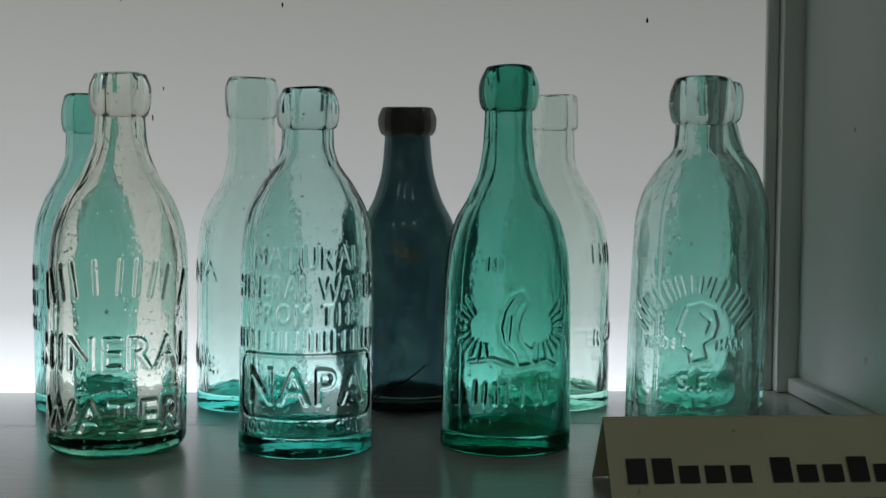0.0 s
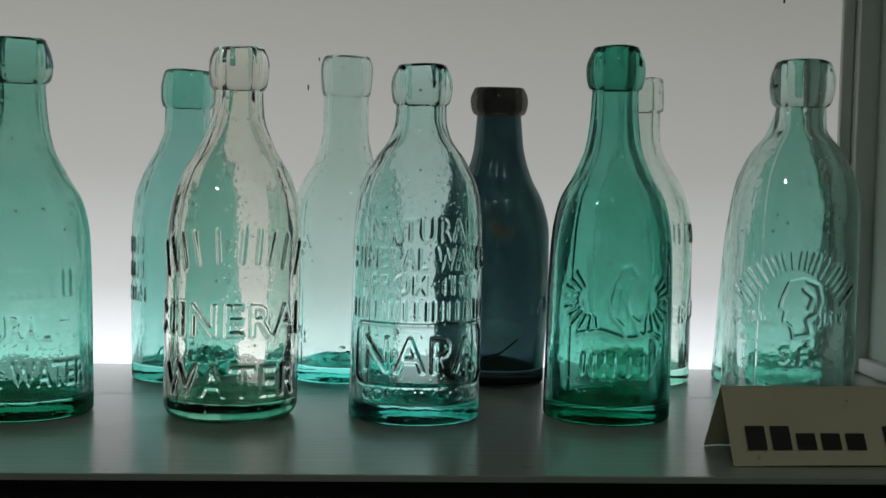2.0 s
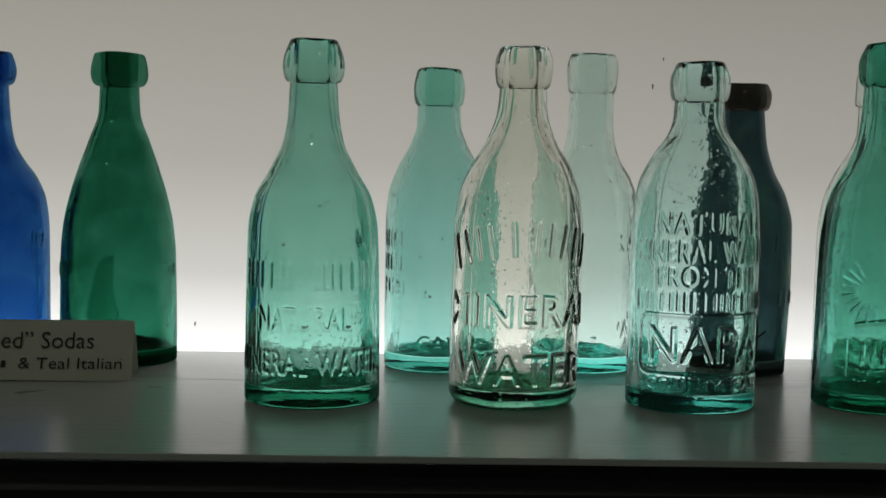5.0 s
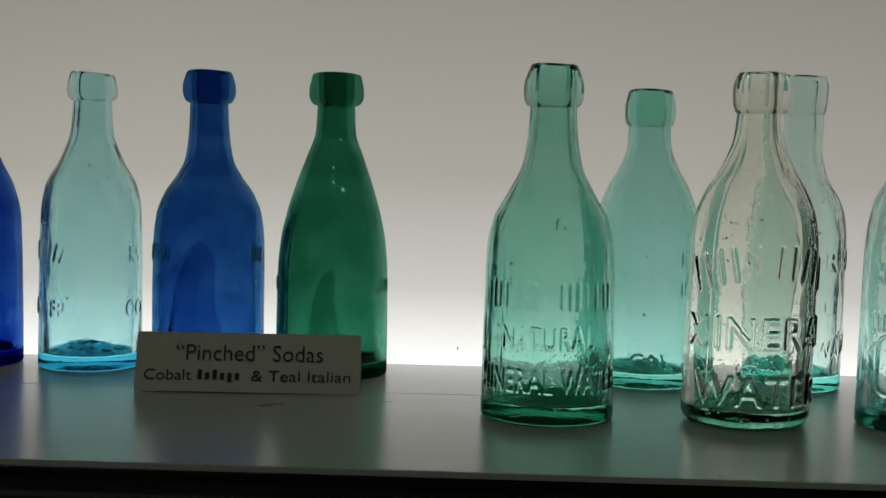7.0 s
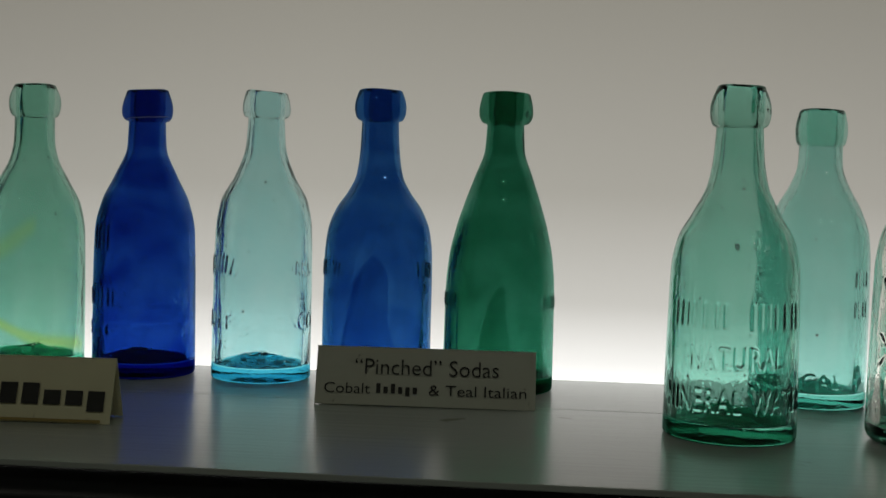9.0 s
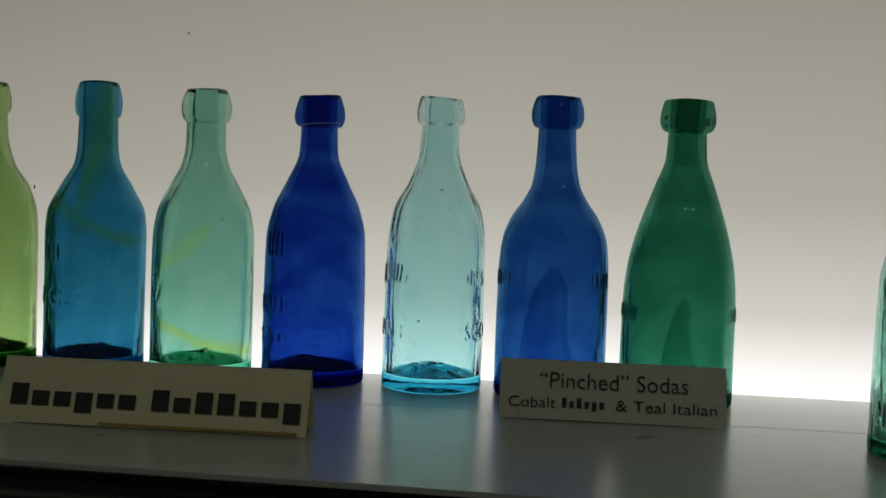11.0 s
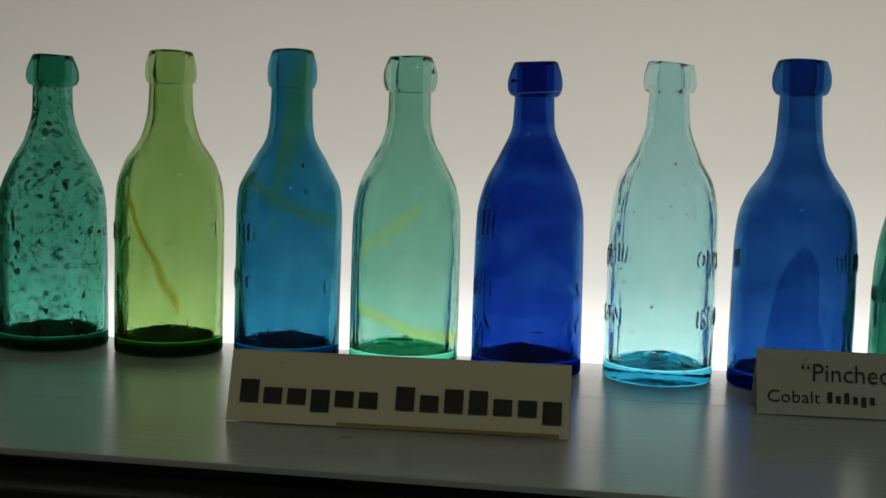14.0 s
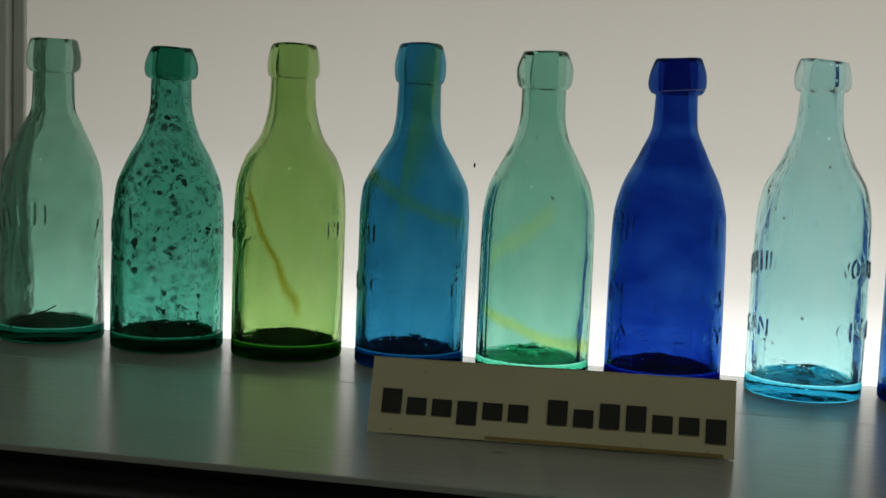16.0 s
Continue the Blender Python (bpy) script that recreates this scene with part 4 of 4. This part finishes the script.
g, gb = pair_of_glass("mint_glass", (0.22, 0.53, 0.42), skin=0.09, stain=(((0.76, 0.85, 0.56), 0.35, 0.028, 0.003, -0.026, 0.04), ((0.72, 0.86, 0.68), -0.8, 0.085, 0.005, -0.022, 0.012)))
_, gb = pair_of_glass("mint_base_glass", (0.14, 0.62, 0.45))
bottle("mint-green glass soda bottle with a yellow run mark", (-0.6572, 0.7040), g, gb, 183.5, (12.8, 15.9, 172, 162),
       ((162, 12.2), (148, 12.5), (135, 15.1), (122, 21.6), (105, 29.6), (88, 32.2), (54, 32.7), (0, 32.7)), lean=0.6,
       marks=(strokes([(-22, 6, -16, 13, 1.2), (-16, 13, -6, 16, 1.2), (-6, 16, -1, 24, 1.0), (-24, 0, -20, 6, 1.4), (-18, 8, -10, 10, 1.0)], 50, 0, "", "", 0.5), bars(3, 42, 16, 7, 30, 0, 1.2, 0.5)))

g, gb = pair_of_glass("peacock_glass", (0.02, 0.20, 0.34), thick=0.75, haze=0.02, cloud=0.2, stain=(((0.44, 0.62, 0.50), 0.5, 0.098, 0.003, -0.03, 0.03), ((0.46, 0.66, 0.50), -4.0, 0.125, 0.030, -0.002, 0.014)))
bottle("peacock blue glass soda bottle with an olive streak", (-0.7303, 0.7050), g, gb, 186.3, (12.6, 15.1, 173, 163),
       ((163, 12.4), (146, 12.8), (135, 14.2), (118, 23.0), (101, 30.8), (84, 32.1), (49, 32.1), (0, 32.1)), lean=1.0,
       marks=(bars(7, 77, 68, 9, 6, 0, 1.4), word("SAC CITY", 48, 82, 10.5, -4), bars(1, 62, 5, 7, 18, 0, 1.2)))

g, gb = pair_of_glass("lime_glass", (0.27, 0.45, 0.15), skin=0.12, stain=(((0.60, 0.60, 0.24), 2.1, 0.062, 0.0035, -0.016, 0.015),))
_, gb = pair_of_glass("lime_base_glass", (0.03, 0.16, 0.02), thick=0.9)
bottle("yellow-green glass soda bottle with a brown stain", (-0.8058, 0.7045), g, gb, 184.3, (13.4, 15.6, 171, 164),
       ((164, 13.2), (150, 13.7), (132, 17.8), (115, 28.0), (98, 32.4), (80, 33.1), (45, 33.0), (0, 33.0)),
       marks=(bars(4, 76, 28, 9, 56, 0, 1.5), bars(2, 74, 14, 9, -66, 0, 1.4), strokes([(-20, 0, -18, 4, 1.0), (-18, 4, -14, 5, 1.0), (22, -6, 22, -24, 1.0), (26, -4, 26, -28, 0.9)], 66, 0, "", "", 0.5)))

g, gb = pair_of_glass("spotted_green_glass", (0.07, 0.36, 0.27), skin=0.22, spots=(0.035, 0.03, 0.014))
_, gb = pair_of_glass("spotted_base_glass", (0.02, 0.18, 0.12), thick=0.9)
bottle("blue-green glass soda bottle speckled with dark residue", (-0.8818, 0.7020), g, gb, 180.3, (12.2, 15.8, 167, 161),
       ((161, 11.8), (147, 12.2), (130, 16.4), (112, 25.6), (95, 31.5), (77, 33.0), (41, 33.6), (0, 33.9)), lip_mat=lip_glass("spotted_green_glass", (0.07, 0.36, 0.27)), wobble=0.7,
       marks=(bars(7, 80, 92, 10, 4, 10, 1.8),))

g, gb = pair_of_glass("dull_aqua_glass", (0.24, 0.52, 0.40), skin=0.25, haze=0.10)
_, gb = pair_of_glass("dull_aqua_base", (0.05, 0.28, 0.22), thick=0.9)
e, b = bottle("dull hazy aqua glass soda bottle with a cracked base", (-0.9588, 0.7020), g, gb, 183.5, (13.8, 16.1, 171, 163),
              ((163, 12.0), (142, 12.7), (132, 16.9), (118, 23.6), (104, 28.8), (86, 30.6), (33, 31.6), (0, 31.8)), wobble=0.7,
              marks=(bars(7, 78, 84, 10, 14, 10, 1.8),))
scar(e, b, DARK_METAL, [(-24, -2, -21, 3, 0.8), (-21, 3, -14, 6.5, 1.0), (-14, 6.5, -4, 8.5, 1.0), (-4, 8.5, 5, 13.5, 0.8)], 10, 24, "crack", "dark crack line")


# ---- folded name cards ----
def tent_card(label, left, right, depth, height, mat):
    """A card folded to a tent; left and right are the lower front corners. Returns it and a way to lay print on its face."""
    e = tagged(new("tent_card"), label, "card", "tent cards on the shelf")
    dx, dy = right[0] - left[0], right[1] - left[1]
    w = math.hypot(dx, dy)
    e.location = (left[0], left[1], 0.0004)
    e.rotation_euler = (0, 0, math.atan2(dy, dx))
    t = 0.0005
    n = 24
    for name, y0, y1 in (("front_leaf", 0.0, depth / 2), ("back_leaf", depth, depth / 2)):
        bm = bmesh.new()
        d = Vector((0, y1 - y0, height)).normalized()
        out = Vector((0, -d.z, d.y)) if y0 < y1 else Vector((0, d.z, -d.y))
        grid = []
        for k in (0.0, t):
            rows = []
            for j in range(5):
                s = j / 4
                row = []
                for i in range(n + 1):
                    u = i / n
                    bow = 0.0007 * math.sin(math.pi * u) * (1 - s) + 0.0004 * math.sin(7 * u + 2 * s)
                    p = Vector((u * w, y0 + (y1 - y0) * s, height * s)) - out * k + out * bow * (1 - s)
                    row.append(bm.verts.new(p))
                rows.append(row)
            grid.append(rows)
        for g_ in grid:
            for j in range(4):
                for i in range(n):
                    bm.faces.new((g_[j][i], g_[j][i + 1], g_[j + 1][i + 1], g_[j + 1][i]))
        a, b_ = grid
        for i in range(n):
            bm.faces.new((a[0][i], a[0][i + 1], b_[0][i + 1], b_[0][i]))
            bm.faces.new((a[4][i], a[4][i + 1], b_[4][i + 1], b_[4][i]))
        for j in range(4):
            for i in (0, n):
                bm.faces.new((a[j][i], a[j + 1][i], b_[j + 1][i], b_[j][i]))
        part(name, bm, mat, e)
    slant = math.atan2(depth / 2, height)
    face = Matrix.Translation((0, 0, 0)) @ Matrix.Rotation(math.pi / 2 - slant, 4, "X")

    def lay(bm, u, v, name="print", label="black printed text", mat=INK):
        m = face @ Matrix.Translation((u, v, 0.0012))
        for q in bm.verts:
            q.co = m @ q.co
        part(name, bm, mat, e, label)
    return e, w, lay


def ink_bar(w, h):
    bm = box(bmesh.new(), -w / 2, w / 2, -h / 2, h / 2, 0, 0.0001)
    return bm


def name_bars(lay, u0, v, heights, pitch, thick):
    """Plain bars in the place of a name, one to a letter: (drop below the line, rise above it) in mm."""
    for k, (drop, rise) in enumerate(heights):
        bm = ink_bar(thick, (rise + drop) / 1000)
        lay(bm, u0 + k * pitch, v + (rise - drop) / 2000, "printed_bar", "bold black bar")


TALL, LOW, HANG = (0, 11.0), (0, 7.6), (3.0, 7.6)
e, w, lay = tent_card("cream folded card with a name in bold black print", (-0.7105, 0.5325), (-0.5480, 0.5375), 0.024, 0.0325, CARD)
name_bars(lay, 0.0105, 0.0092, (TALL, LOW, LOW, HANG, LOW, LOW), 0.0115, 0.0090)
name_bars(lay, 0.0855, 0.0092, (TALL, LOW, TALL, TALL, LOW, LOW, HANG), 0.0115, 0.0088)
lay(ink_bar(0.104, 0.0014), 0.106, 0.0012, "yellowed_edge", "amber yellowed lower edge", AMBER)
e, w, lay = tent_card("pale folded card with two lines of black serif print", (-0.4560, 0.6190), (-0.3293, 0.6240), 0.024, 0.032, CARD_PALE)
lay(letters("\u201cPinched\u201d Sodas", 0.083, 0.0092, -0.06), 0.064, 0.0225)
lay(letters("Cobalt", 0.0265, 0.0062, -0.04), 0.0185, 0.0095)
name_bars(lay, 0.0365, 0.0070, ((0, 5.6), (0, 3.8), (0, 5.6), (0, 3.8), (1.4, 3.8), (0, 3.8)), 0.0042, 0.0024)
lay(letters("& Teal Italian", 0.056, 0.0062, -0.04), 0.0935, 0.0095)
e, w, lay = tent_card("cream folded card with a name in bold black print", (0.1020, 0.4705), (0.262, 0.4735), 0.043, 0.031, CARD)
name_bars(lay, 0.0115, 0.0070, (TALL, TALL, LOW, LOW, LOW), 0.0111, 0.0086)
name_bars(lay, 0.0735, 0.0070, (TALL, LOW, LOW, TALL, LOW, LOW), 0.0111, 0.0086)
